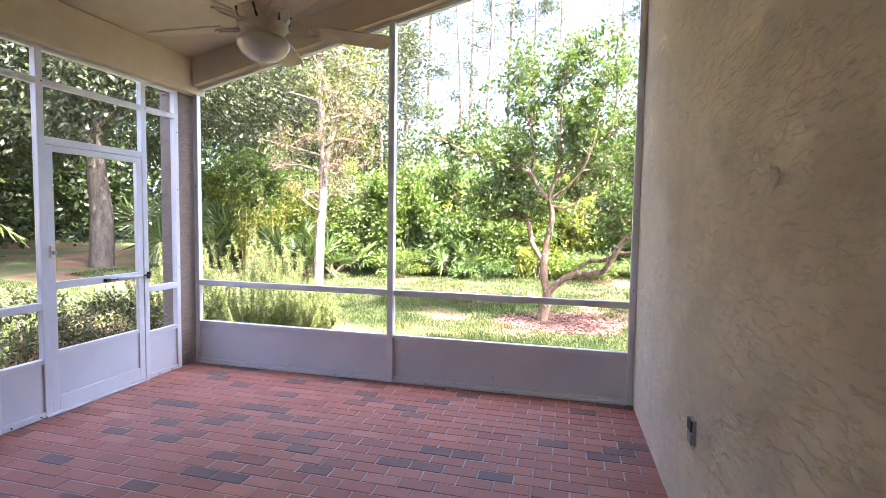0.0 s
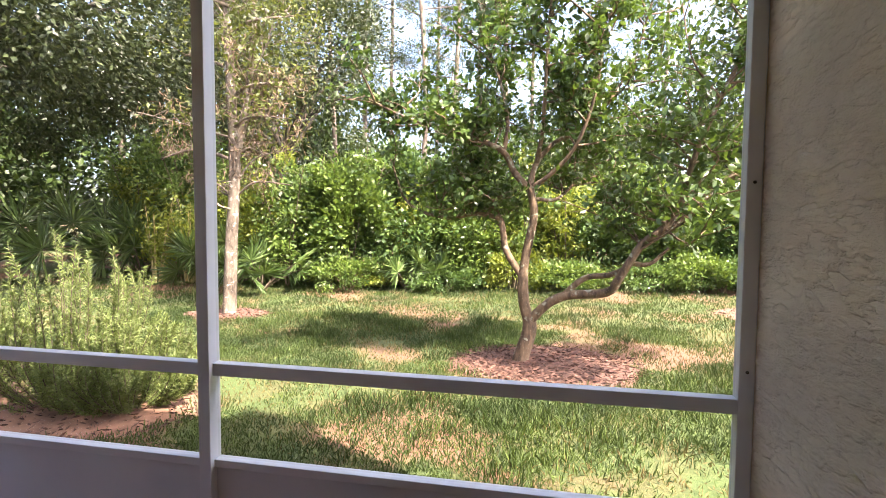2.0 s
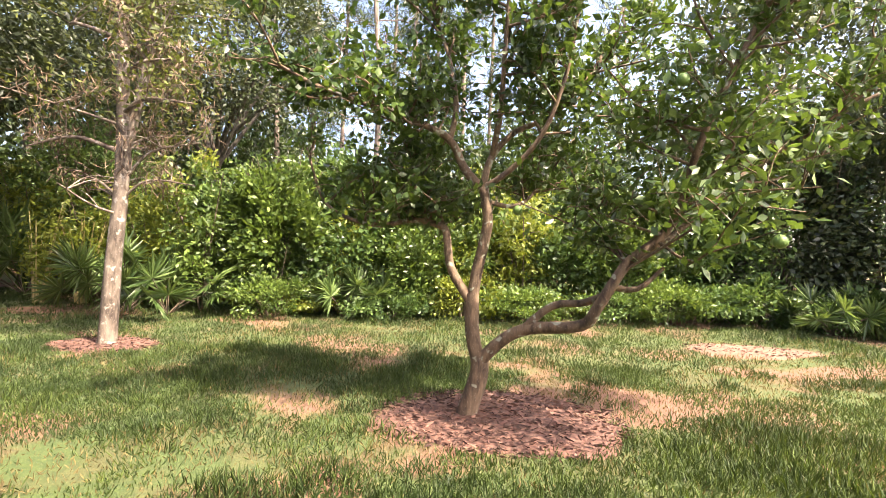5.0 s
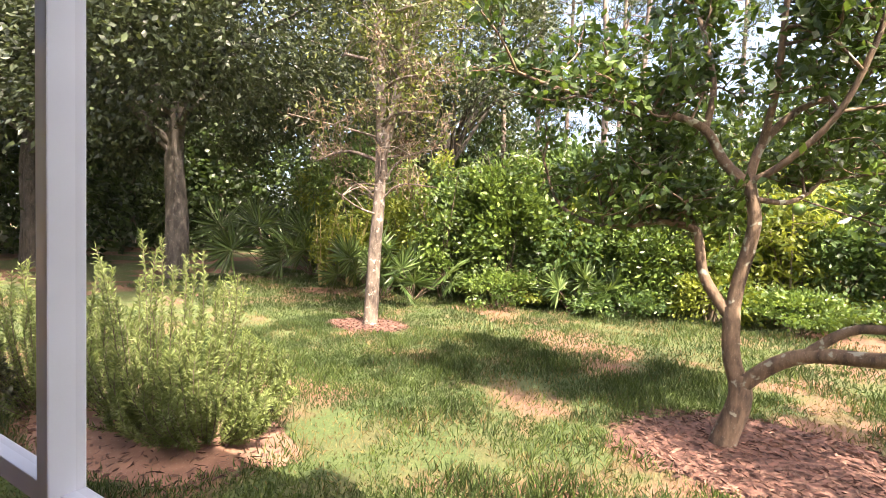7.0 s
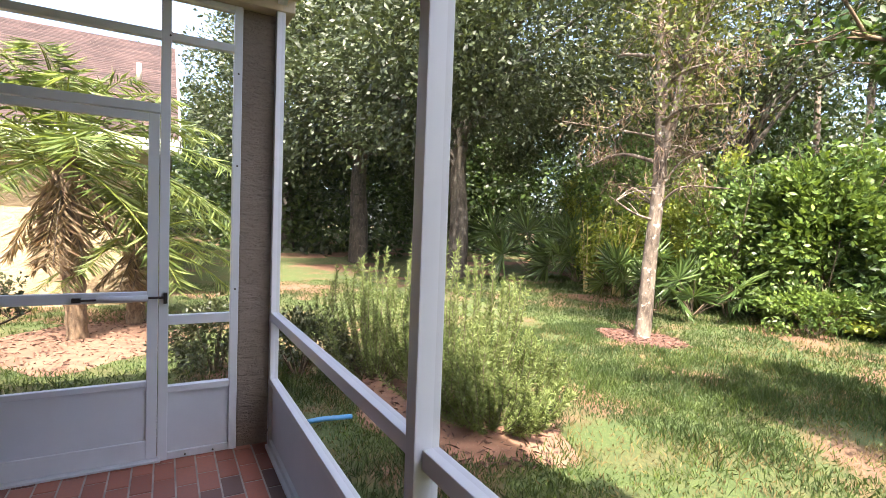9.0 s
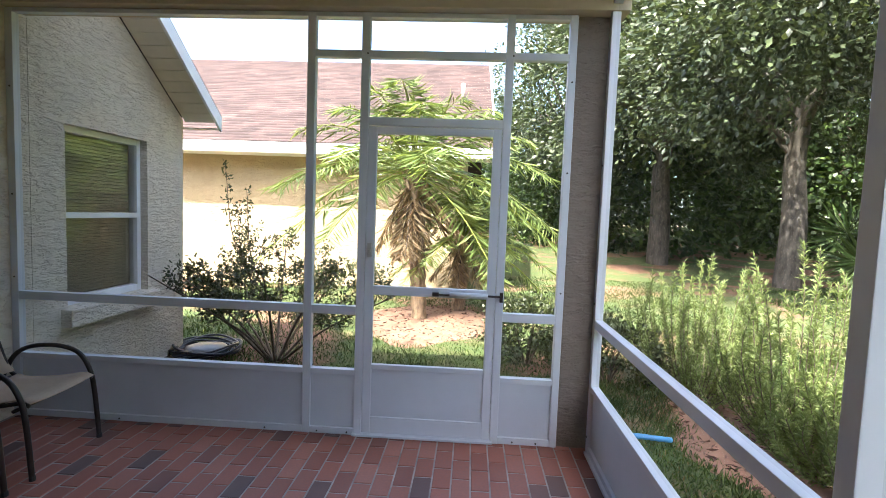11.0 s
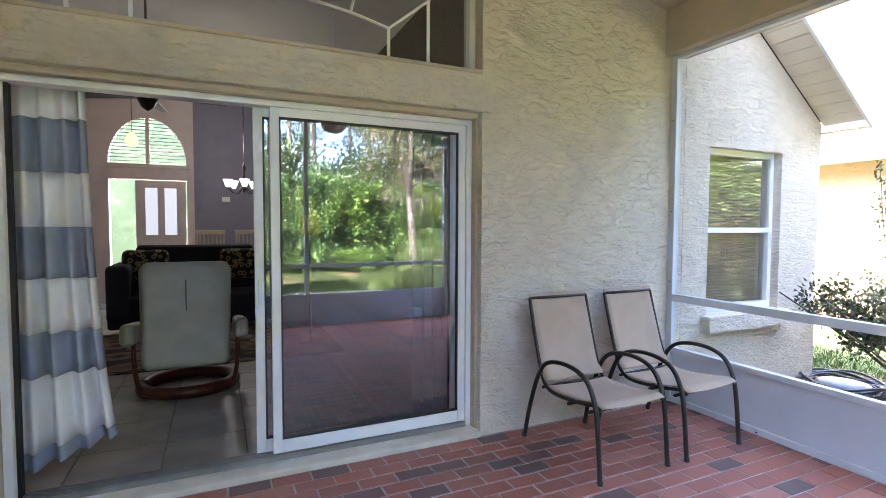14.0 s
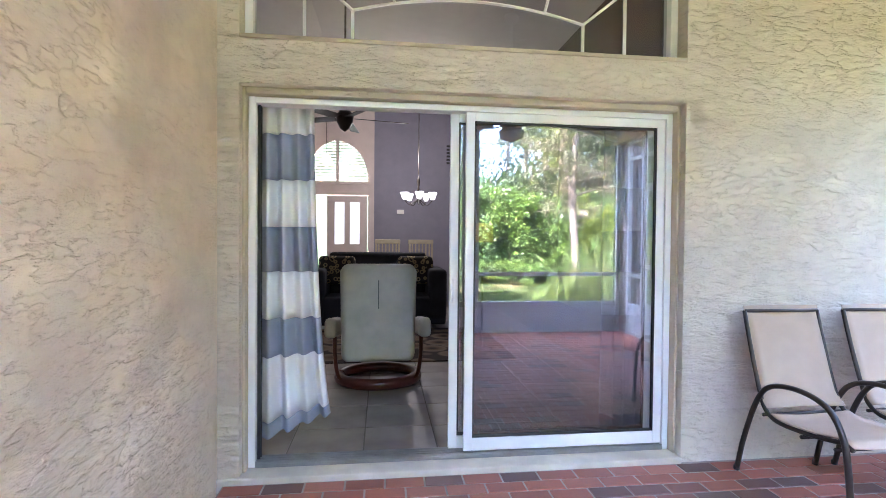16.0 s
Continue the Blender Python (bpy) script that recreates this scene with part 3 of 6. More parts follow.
wi = tagged(thing("window_2", (0, 0, 0), "white single-hung window with closed blinds", "window"), kind="structure")
part("window_frame", boxes((-1.42, -1.37, -0.02, 0.06, 0.64, 2.05), (-0.515, -0.465, -0.02, 0.06, 0.64, 2.05), (-1.37, -0.515, -0.02, 0.06, 0.64, 0.70), (-1.37, -0.515, -0.02, 0.06, 2.0, 2.05), (-1.37, -0.515, -0.01, 0.065, 1.33, 1.375), bev=0.004), SLIDER_WHITE, wi)
for z0, z1, y in ((0.70, 1.33, 0.02), (1.375, 2.0, 0.035)):
    glass(-1.37, -0.515, y, z0, z1, BLINDGLASS, wi)
for k in range(45):
    z = 0.71 + k * 0.0285
    slat = boxes((-1.37, -0.515, -0.03, -0.022, z, z + 0.0255))
    part("blind_slat", slat, BLIND, wi)
part("window_sill", boxes((-1.49, -0.40, 0.0, 0.22, 0.50, 0.638), bev=0.01), STUCCO, wi)

# ---- neighbouring house ----
nh = thing("house", (-6.7, 0, -0.3), "tan stucco neighbouring house with brown shingle roof", "house")
part("wall", boxes((-13.0, 0.0, -16.0, 3.0, -0.1, 2.86)), NWALL, nh)
bm = bmesh.new()
f0 = bm.faces.new([bm.verts.new((x, 2.95, z)) for x, z in [(0.0, 2.86), (-13.0, 2.86), (-6.5, 6.4)]])
ex = bmesh.ops.extrude_face_region(bm, geom=[f0])
bmesh.ops.translate(bm, verts=[v for v in ex["geom"] if isinstance(v, bmesh.types.BMVert)], vec=(0, 0.05, 0))
part("gable", bm, NWALL, nh)
part("fascia", boxes((0.58, 0.62, -16.3, 3.6, 2.80, 3.02), bev=0.006), WHITEPAINT, nh, "white painted fascia")
part("soffit", boxes((0.0, 0.58, -16.3, 3.6, 2.80, 2.83)), WHITEPAINT, nh)
# roof courses, each row of shingles stepped over the one below
rise = 3.57 / 7.1
for sgn, nm in ((1, "roof"), (-1, "roof")):
    verts, faces = [], []
    rng = np.random.default_rng(3)
    rows = 46
    for i in range(rows):
        u0, u1 = i / rows, (i + 1.04) / rows
        xa, xb = 0.62 - 7.12 * u0, 0.62 - 7.12 * u1
        za, zb = 3.0 + 7.1 * u0 * rise + 0.022, 3.0 + 7.1 * u1 * rise
        if sgn < 0:
            xa, xb = -13 - xa, -13 - xb
        y = -16.3 - rng.random() * 0.3
        while y < 3.6:
            y2 = min(3.6, y + 0.3 + 0.1 * rng.random())
            if sgn < 0:
                y2 = 3.6
            k = len(verts)
            verts += [(xa, y, za), (xa, y2, za), (xb, y2, zb), (xb, y, zb), (xa, y, za - 0.022), (xa, y2, za - 0.022)]
            faces += [(k, k + 1, k + 2, k + 3), (k + 4, k + 5, k + 1, k)]
            y = y2
    rf = part(nm, raw_mesh("roof", verts, faces, SHINGLE), SHINGLE, nh, "weathered brown shingle roof")
bm = bmesh.new()
box(bm, 0.5, 0.62, 3.6, 3.64, 2.78, 3.0)
rake(bm, 0.62, 2.82, -6.5, 6.36, 3.6, 3.635, 0.2)
part("bargeboard", bm, WHITEPAINT, nh)
bm = bmesh.new()
lathe(bm, [(0.05, 0), (0.05, 0.35)], 10, (-2.3, 2.9, 4.55))
part("vent_pipe", bm, SOFFIT, nh, "pale roof vent pipe", smooth=True)

# ---- patio chairs ----


def patio_chair(at, turn, label):
    c = thing("patio_chair", at, label, "chair", "patio chairs", turn=turn)
    c.scale.z = 0.945
    hw, r = 0.255, 0.0142
    for s in (-1, 1):
        x = s * hw
        bm = bmesh.new()
        pts = curve_pts([(x, 0.02, 0.0), (x * 0.99, 0.07, 0.22), (x * 0.99, 0.155, 0.46), (x * 1.0, 0.25, 0.575), (x, 0.42, 0.61), (x, 0.58, 0.575), (x, 0.66, 0.46), (x, 0.69, 0.30), (x, 0.715, 0.0)], 48)
        tube(bm, pts, r, 10)
        part("arm_and_leg", bm, DARKMETAL, c, smooth=True)
        bm = bmesh.new()
        xi = s * 0.232
        tube(bm, curve_pts([(xi, 0.03, 0.965), (xi, 0.085, 0.75), (xi, 0.16, 0.50), (xi, 0.21, 0.415), (xi, 0.30, 0.385), (xi, 0.5, 0.40), (xi, 0.64, 0.425), (xi, 0.69, 0.41)], 40), 0.0115, 10)
        part("side_rail", bm, DARKMETAL, c, smooth=True)
        bm = bmesh.new()
        lathe(bm, [(0.016, 0.0), (0.016, 0.02), (0.012, 0.03)], 10, (x, 0.715, 0))
        part("foot_cap", bm, GASKET, c)
        bm = bmesh.new()
        lathe(bm, [(0.016, 0.0), (0.016, 0.02), (0.012, 0.03)], 10, (x, 0.02, 0))
        part("foot_cap", bm, GASKET, c)
    for p in ([(-0.25, 0.20, 0.40), (0.25, 0.20, 0.40)], [(-0.25, 0.62, 0.385), (0.25, 0.62, 0.385)], [(-0.232, 0.03, 0.965), (0.232, 0.03, 0.965)], [(-0.25, 0.44, 0.372), (0.25, 0.44, 0.372)]):
        bm = bmesh.new()
        tube(bm, p, 0.0105, 8)
        part("cross_bar", bm, DARKMETAL, c, smooth=True)
    prof_b = curve_pts([(0, 0.025, 0.985), (0, 0.09, 0.75), (0, 0.165, 0.50), (0, 0.215, 0.425)], 16)
    prof_s = curve_pts([(0, 0.235, 0.408), (0, 0.31, 0.393), (0, 0.5, 0.408), (0, 0.64, 0.433), (0, 0.70, 0.415)], 16)
    for nm, prof in (("backrest", prof_b), ("seat", prof_s)):
        verts, faces = [], []
        m = 9
        for p in prof:
            for k in range(m):
                u = k / (m - 1) * 2 - 1
                sag = 0.012 * (1 - u * u)
                verts.append((u * 0.236, p.y + (-sag if nm == "backrest" else 0), p.z + 0.012 - (sag if nm == "seat" else 0)))
        for i in range(len(prof) - 1):
            for k in range(m - 1):
                a = i * m + k
                faces.append((a, a + 1, a + m + 1, a + m))
        ob = part(nm, raw_mesh(nm, verts, faces, SLING, True), SLING, c, "tan woven sling fabric")
        so = ob.modifiers.new("thick", 'SOLIDIFY')
        so.thickness = 0.004
    return c


patio_chair((1.18, 0.25, 0.0), 1.0, "brown metal sling patio chair near the sliding door")
patio_chair((0.555, 0.24, 0.0), 3.5, "brown metal sling patio chair near the screen corner")

# ---- ceiling fan on the porch ----
FX, FY = 2.2, 1.98
cf = thing("ceiling_fan", (FX, FY, ceil_z(FX - 0.1)), "cream five-blade ceiling fan with frosted light bowl", "ceiling fan")
zt = 2.56 - ceil_z(FX - 0.1)
bm = bmesh.new()
lathe(bm, [(0.0, 0.02), (0.07, 0.0), (0.075, -0.05), (0.03, -0.09), (0.014, -0.10), (0.014, zt + 0.06), (0.03, zt + 0.05), (0.03, zt)], 20)
part("downrod", bm, FANWHITE, cf, smooth=True)
bm = bmesh.new()
lathe(bm, [(0.03, zt), (0.09, zt - 0.01), (0.125, zt - 0.035), (0.13, zt - 0.07), (0.115, zt - 0.10), (0.12, zt - 0.115), (0.10, zt - 0.14), (0.055, zt - 0.155)], 28)
part("motor", bm, FANWHITE, cf, smooth=True)
for k in range(14):
    a = 2 * math.pi * k / 14
    bm = bmesh.new()
    tube(bm, [(0.132 * math.cos(a), 0.132 * math.sin(a), zt - 0.04), (0.118 * math.cos(a + 0.12), 0.118 * math.sin(a + 0.12), zt - 0.10)], 0.006, 6)
    part("motor_rib", bm, DARKMETAL if k % 2 else FANWHITE, cf)
bm = bmesh.new()
lathe(bm, [(0.055, zt - 0.15), (0.11, zt - 0.165), (0.125, zt - 0.18)], 24)
part("light_fitter", bm, FANWHITE, cf, smooth=True)
bm = bmesh.new()
lathe(bm, [(0.126, zt - 0.18), (0.125, zt - 0.205), (0.105, zt - 0.24), (0.07, zt - 0.265), (0.03, zt - 0.275), (0.0, zt - 0.277)], 24)
part("light_bowl", bm, OPAL, cf, "white frosted glass light bowl", smooth=True)
bm = bmesh.new()
tube(bm, [(0.02, -0.06, zt - 0.18), (0.02, -0.06, zt - 0.36)], 0.0015, 5)
lathe(bm, [(0.0, -0.40), (0.006, -0.395), (0.006, -0.36), (0.0, -0.355)], 8, (0.02, -0.06, zt))
part("pull_chain", bm, STEEL, cf)
for k in range(5):
    a = math.radians(36 + 72 * k)
    ca, sa = math.cos(a), math.sin(a)
    rot = Matrix.Rotation(a, 4, 'Z') @ Matrix.Rotation(radians(-11), 4, 'X')
    bm = bmesh.new()
    outline = [(0.21, -0.052), (0.30, -0.062), (0.60, -0.068), (0.645, -0.055), (0.66, 0.0), (0.645, 0.055), (0.60, 0.068), (0.30, 0.062), (0.21, 0.052)]
    f0 = bm.faces.new([bm.verts.new((x, y, 0)) for x, y in outline])
    ex = bmesh.ops.extrude_face_region(bm, geom=[f0])
    bmesh.ops.translate(bm, verts=[v for v in ex["geom"] if isinstance(v, bmesh.types.BMVert)], vec=(0, 0, 0.008))
    bmesh.ops.transform(bm, matrix=Matrix.Translation((0, 0, zt - 0.10)) @ rot, verts=bm.verts)
    bl = part("blade", bm, FANBLADE, cf)
    bm = bmesh.new()
    for s in (-1, 1):
        tube(bm, curve_pts([(0.10, s * 0.01, 0.0), (0.16, s * 0.035, -0.006), (0.22, s * 0.04, -0.004), (0.27, s * 0.012, -0.004)], 12), 0.006, 6)
    bmesh.ops.transform(bm, matrix=Matrix.Translation((0, 0, zt - 0.105)) @ rot, verts=bm.verts)
    part("blade_iron", bm, FANWHITE, bl)

# outlet on the side wall
ou = thing("electrical_outlet", (4.288, 2.17, 0.56), "weathered outdoor outlet box on the stucco wall", "outlet")
part("box", boxes((-0.012, 0.01, -0.036, 0.036, -0.058, 0.058), bev=0.004), PLASTICGREY, ou)
part("cover_flap", boxes((-0.022, -0.012, -0.034, 0.034, 0.004, 0.055), bev=0.003), DARKMETAL, ou)
part("cover_flap", boxes((-0.020, -0.012, -0.034, 0.034, -0.055, -0.004), bev=0.003), PLASTICGREY, ou)
bm = bmesh.new()
lathe(bm, [(0.032, 0.0), (0.03, 0.006), (0.0, 0.009)], 16)
bmesh.ops.rotate(bm, verts=bm.verts, matrix=Matrix.Rotation(radians(-90), 3, 'Y'))
wp = thing("wall_plug", (4.300, 1.43, 1.65), "small round painted wall plug", "wall plate")
part("disc", bm, STUCCO_EAST, wp, smooth=True)

# ---- living room seen through the sliding door ----
RZ = 4.4
structure("floor_room", boxes((-0.3, 6.5, -8.6, -0.092, -0.12, -0.004)), GROUT, "beige tiled living room floor")
structure("wall_room_far", boxes((-0.5, 3.63, -7.6, -7.4, 0, RZ)), INWALL, "grey violet painted far wall of the living room")
bm = bmesh.new()
box(bm, 3.63, 3.75, -7.6, -7.4, 0, RZ)
box(bm, 3.75, 4.98, -7.6, -7.4, 2.20, 2.44)
box(bm, 3.75, 4.98, -7.6, -7.4, 3.36, RZ)
box(bm, 4.98, 6.5, -7.6, -7.4, 0, RZ)
bow = [(4.365 - 0.615 * math.cos(math.pi * k / 20), 2.44 + 0.92 * math.sin(math.pi * k / 20)) for k in range(21)]
for k in range(20):
    (xa, za), (xb, zb) = bow[k], bow[k + 1]
    vs = [bm.verts.new((x, y, z)) for y in (-7.6, -7.4) for x, z in ((xa, za), (xb, zb), (xb, 3.36), (xa, 3.36))]
    for f in ((0, 1, 2, 3), (4, 5, 6, 7), (0, 1, 5, 4)):
        bm.faces.new([vs[i] for i in f])
structure("wall_room_entry", bm, INLIGHT, "pale entry wall around the front door")
structure("wall_room_west", boxes((-0.5, -0.3, -7.6, -0.092, 0, RZ)), INWALL, "grey violet side wall of the living room")
structure("wall_room_east", boxes((6.3, 6.5, -7.4, -0.092, 0, RZ)), INLIGHT, "pale side wall of the living room")
bm = boxes((4.5, 6.5, -0.3, -0.092, 0, RZ), (-0.3, 1.60, -0.12, -0.092, 0, RZ))
structure("wall_room_front", bm, INLIGHT, "pale inner face of the front wall")
tagged(part("ceiling_room", boxes((-0.5, 6.5, -7.6, -0.095, RZ, RZ + 0.1)), INCEIL), "white living room ceiling", kind="structure")

fd = tagged(thing("door_2", (4.57, -7.42, 0.0), "pale open front door with two narrow glass lites", "door"), kind="structure")
for s in ((-0.80, -0.65, 0.0, 0.045, 0, 2.18), (-0.15, 0.0, 0.0, 0.045, 0, 2.18), (-0.65, -0.15, 0.0, 0.045, 0, 1.20), (-0.65, -0.15, 0.0, 0.045, 2.05, 2.18), (-0.455, -0.345, 0.0, 0.045, 1.20, 2.05)):
    part("door_panel", boxes(s), INLIGHT, fd)
DAY = glow("daylit_frosted_glass", (0.95, 0.97, 1.0), 0.02)
for x0, x1 in ((-0.65, -0.455), (-0.345, -0.15)):
    part("frosted_lite", boxes((x0, x1, 0.015, 0.03, 1.20, 2.05)), DAY, fd)
bm = bmesh.new()
lathe(bm, [(0.0, 0.0), (0.02, 0.0), (0.025, 0.03), (0.0, 0.05)], 12, (-0.08, 0.05, 1.0))
part("door_knob", bm, STEEL, fd, smooth=True)
aw = tagged(thing("window_3", (4.365, -7.42, 2.44), "arched fanlight window with shutter slats", "window"), kind="structure")
bm = bmesh.new()
N = 24
out = [(0.62 * math.cos(math.pi * k / N), 0.90 * math.sin(math.pi * k / N) * 0.95) for k in range(N + 1)]
for k in range(N):
    a, b = out[k], out[k + 1]
    q = [bm.verts.new(p) for p in ((a[0], 0.03, a[1]), (b[0], 0.03, b[1]), (b[0] * 1.12, 0.03, b[1] * 1.1), (a[0] * 1.12, 0.03, a[1] * 1.1))]
    bm.faces.new(q)
ex = bmesh.ops.extrude_face_region(bm, geom=bm.faces[:])
bmesh.ops.translate(bm, verts=[v for v in ex["geom"] if isinstance(v, bmesh.types.BMVert)], vec=(0, -0.06, 0))
part("window_frame", bm, INLIGHT, aw)
bm = boxes((-0.68, 0.68, 0.0, 0.06, -0.03, 0.03), (-0.03, 0.03, 0.0, 0.05, 0.03, 0.88))
part("mullion", bm, INLIGHT, aw)
for k in range(13):
    z = 0.07 + k * 0.062
    hw = 0.62 * math.sqrt(max(0.0, 1 - (z / 0.86) ** 2))
    if hw > 0.08:
        part("shutter_slat", boxes((-hw, -0.03, 0.01, 0.03, z, z + 0.012), (0.03, hw, 0.01, 0.03, z, z + 0.012)), INLIGHT, aw)
GARDEN = glow("daylit_front_garden", (0.05, 0.07, 0.03), 0.065)
gnt = GARDEN.node_tree
gnt.links.new(ramp(gnt, tex_noise(gnt, 3.5, 6, 0.75), [(0.35, (0.01, 0.03, 0.008)), (0.5, (0.07, 0.13, 0.03)), (0.65, (0.35, 0.38, 0.25))]), gnt.nodes["Principled BSDF"].inputs["Emission Color"])
structure("backdrop_entry", boxes((0.5, 9.0, -12.0, -11.9, -0.1, 6.5)), GARDEN, "sunlit green front garden beyond the entry")

# floor tiles of the room
tile_bm = bmesh.new()
box(tile_bm, -0.225, 0.225, -0.225, 0.225, -0.008, 0.0)
tile_me = mesh_from(tile_bm, "tile", TILE)
froom = bpy.data.objects["floor_room"]
for i in range(9):
    for j in range(14):
        ob = part("tile", tile_me, TILE, froom)
        ob.location = (1.5 + i * 0.46, -0.33 - j * 0.46, 0.004)

# curtains

CURT = [simple("white_curtain_band", (0.86, 0.86, 0.88), 0.9, vary=0.03, grain=400, relief=0.2), simple("slate_blue_curtain_band", (0.34, 0.375, 0.48), 0.9, vary=0.05, grain=400, relief=0.2)]


def curtain(x0, x1, y, z0, z1, folds, label, flare=0.0):
    c = thing("curtain", ((x0 + x1) / 2, y, z0), label, "curtain", "striped curtains")
    bands = 8
    edges = [z1, 1.915, 1.645, 1.37, 1.105, 0.825, 0.595, z0 + 0.1, z0]
    n = folds * 12
    for b in range(bands):
        verts, faces = [], []
        rows = 4
        for r in range(rows + 1):
            z = edges[b] + (edges[b + 1] - edges[b]) * r / rows
            f = (z1 - z) / (z1 - z0)
            for k in range(n + 1):
                u = k / n
                x = x0 + (x1 - x0) * u
                x = x1 - (x1 - x) * (1 + flare * f * f) if flare else x
                amp = 0.026 + 0.012 * math.sin(3.1 * u * folds) + 0.022 * f
                verts.append((x - (x0 + x1) / 2, amp * math.sin(2 * math.pi * folds * u + 0.5 * math.sin(5 * u)), z - z0 + (0.16 * f ** 6 * (1 - u) if flare else 0.0)))
        for r in range(rows):
            for k in range(n):
                a = r * (n + 1) + k
                faces.append((a, a + 1, a + n + 2, a + n + 1))
        ob = part("curtain_band", raw_mesh("curtain_band", verts, faces, CURT[b % 2], True), None, c, ("white", "slate blue")[b % 2] + " curtain band")
        so = ob.modifiers.new("thick", 'SOLIDIFY')
        so.thickness = 0.003
    return c


curtain(3.865, 4.185, -0.145, 0.10, 2.16, 4, "white and slate blue striped curtain beside the open door", 0.32)
curtain(1.70, 2.05, -0.16, 0.08, 2.16, 5, "white and slate blue striped curtain behind the fixed glass")
bm = bmesh.new()
tube(bm, [(1.55, -0.15, 2.17), (4.35, -0.15, 2.17)], 0.012, 8)
cr = thing("curtain_rod", (0, 0, 0), "dark curtain rod over the sliding door", "curtain rod")
part("rod", bm, DARKMETAL, cr, smooth=True)

# recliner with wooden ring base
LEATH = simple("grey_green_leather", (0.45, 0.42, 0.355), 0.45, vary=0.1, scale=5, grain=90, relief=0.3)
WOOD = simple("dark_cherry_wood", (0.09, 0.022, 0.012), 0.3, vary=0.3, scale=6, grain=30, stretch=(1, 1, 8))
rc = thing("recliner", (3.49, -1.75, 0.0), "grey leather recliner on a dark wooden ring base", "armchair")


def pad(cx, cy, cz, hx, hy, hz, rx=0.0, bev=0.05):
    bm = bmesh.new()
    box(bm, -hx, hx, -hy, hy, -hz, hz)
    bmesh.ops.bevel(bm, geom=bm.edges[:], offset=bev, segments=4, affect='EDGES', profile=0.6)
    bmesh.ops.transform(bm, matrix=pose(cx, cy, cz, rx), verts=bm.verts)
    return bm


bm = pad(0, 0.28, 0.67, 0.375, 0.07, 0.42, 10, 0.065)
for v in bm.verts:
    v.co.x *= 0.80 + 0.20 * min(1, max(0, (v.co.z - 0.25) / 0.45)) - 0.20 * max(0, (v.co.z - 0.82) / 0.27) ** 2
part("backrest", bm, LEATH, rc, smooth=True)
part("seat_cushion", pad(0, -0.10, 0.42, 0.29, 0.32, 0.08, -4), LEATH, rc, smooth=True)
for s in (-1, 1):
    part("armrest", pad(s * 0.40, 0.04, 0.50, 0.055, 0.34, 0.085, 8, 0.053), LEATH, rc, smooth=True)
    bm = bmesh.new()
    tube(bm, curve_pts([(s * 0.375, 0.25, 0.5), (s * 0.37, 0.27, 0.28), (s * 0.34, 0.25, 0.10), (s * 0.26, 0.22, 0.06)], 16), 0.018, 8)
    part("side_frame", bm, WOOD, rc, smooth=True)
bm = bmesh.new()
tube(bm, [(0.35 * math.cos(a), 0.31 * math.sin(a) + 0.05, 0.055) for a in [2 * math.pi * k / 40 for k in range(41)]], 0.05, 10)
part("ring_base", bm, WOOD, rc, smooth=True)
part("seam", boxes((-0.004, 0.004, 0.325, 0.345, 0.34, 0.95)), simple("dark_seam", (0.12, 0.125, 0.115), 0.6), rc)

# sofa with pillows
NAVY = simple("dark_navy_fabric", (0.012, 0.014, 0.022), 0.8, vary=0.2, grain=200)
sf = thing("sofa", (3.52, -4.6, 0.0), "dark navy fabric sofa with rounded arms", "sofa")
part("base", pad(0, 0, 0.28, 0.98, 0.42, 0.2), NAVY, sf, smooth=True)
part("backrest", pad(0, -0.36, 0.7, 0.75, 0.12, 0.40, 4, 0.08), NAVY, sf, smooth=True)
for s in (-1, 1):
    part("arm", pad(s * 0.86, 0.02, 0.52, 0.13, 0.42, 0.36, 0, 0.08), NAVY, sf, smooth=True)


def pillow_material():
    m, nt, p = nodes_of("dotted_pillow")
    tc = nt.nodes.new("ShaderNodeTexCoord")
    v = nt.nodes.new("ShaderNodeTexVoronoi")
    v.inputs["Scale"].default_value = 14
    nt.links.new(tc.outputs["Object"], v.inputs["Vector"])
    c = ramp(nt, v.outputs["Distance"], [(0.2, (0.02, 0.018, 0.015)), (0.28, (0.33, 0.27, 0.14)), (0.42, (0.33, 0.27, 0.14)), (0.48, (0.025, 0.022, 0.02))])
    nt.links.new(c, p.inputs["Base Color"])
    p.inputs["Roughness"].default_value = 0.9
    return m


PIL = pillow_material()
for x, tl in ((4.12, 8), (2.96, -8)):
    tp = thing("throw_pillow", (x, -4.55, 0.62), "dark pillow with gold dotted pattern on the sofa", "pillow", "sofa pillows")
    part("cushion", pad(0, -0.05, 0.22, 0.27, 0.10, 0.21, 12, 0.09), PIL, tp, smooth=True)
rugm, nt, p = nodes_of("floral_rug")
vv = nt.nodes.new("ShaderNodeTexVoronoi")
vv.inputs["Scale"].default_value = 3.2
nt.links.new(nt.nodes.new("ShaderNodeTexCoord").outputs["Object"], vv.inputs["Vector"])
nt.links.new(ramp(nt, vv.outputs["Distance"], [(0.1, (0.03, 0.022, 0.02)), (0.3, (0.16, 0.11, 0.07)), (0.5, (0.22, 0.17, 0.12)), (0.6, (0.04, 0.03, 0.028))]), p.inputs["Base Color"])
p.inputs["Roughness"].default_value = 0.95
rg = thing("rug", (3.3, -3.3, 0.005), "dark patterned rug on the tiled floor", "rug")
part("carpet", boxes((-1.3, 1.3, -1.0, 0.95, 0, 0.012), bev=0.004), rugm, rg)

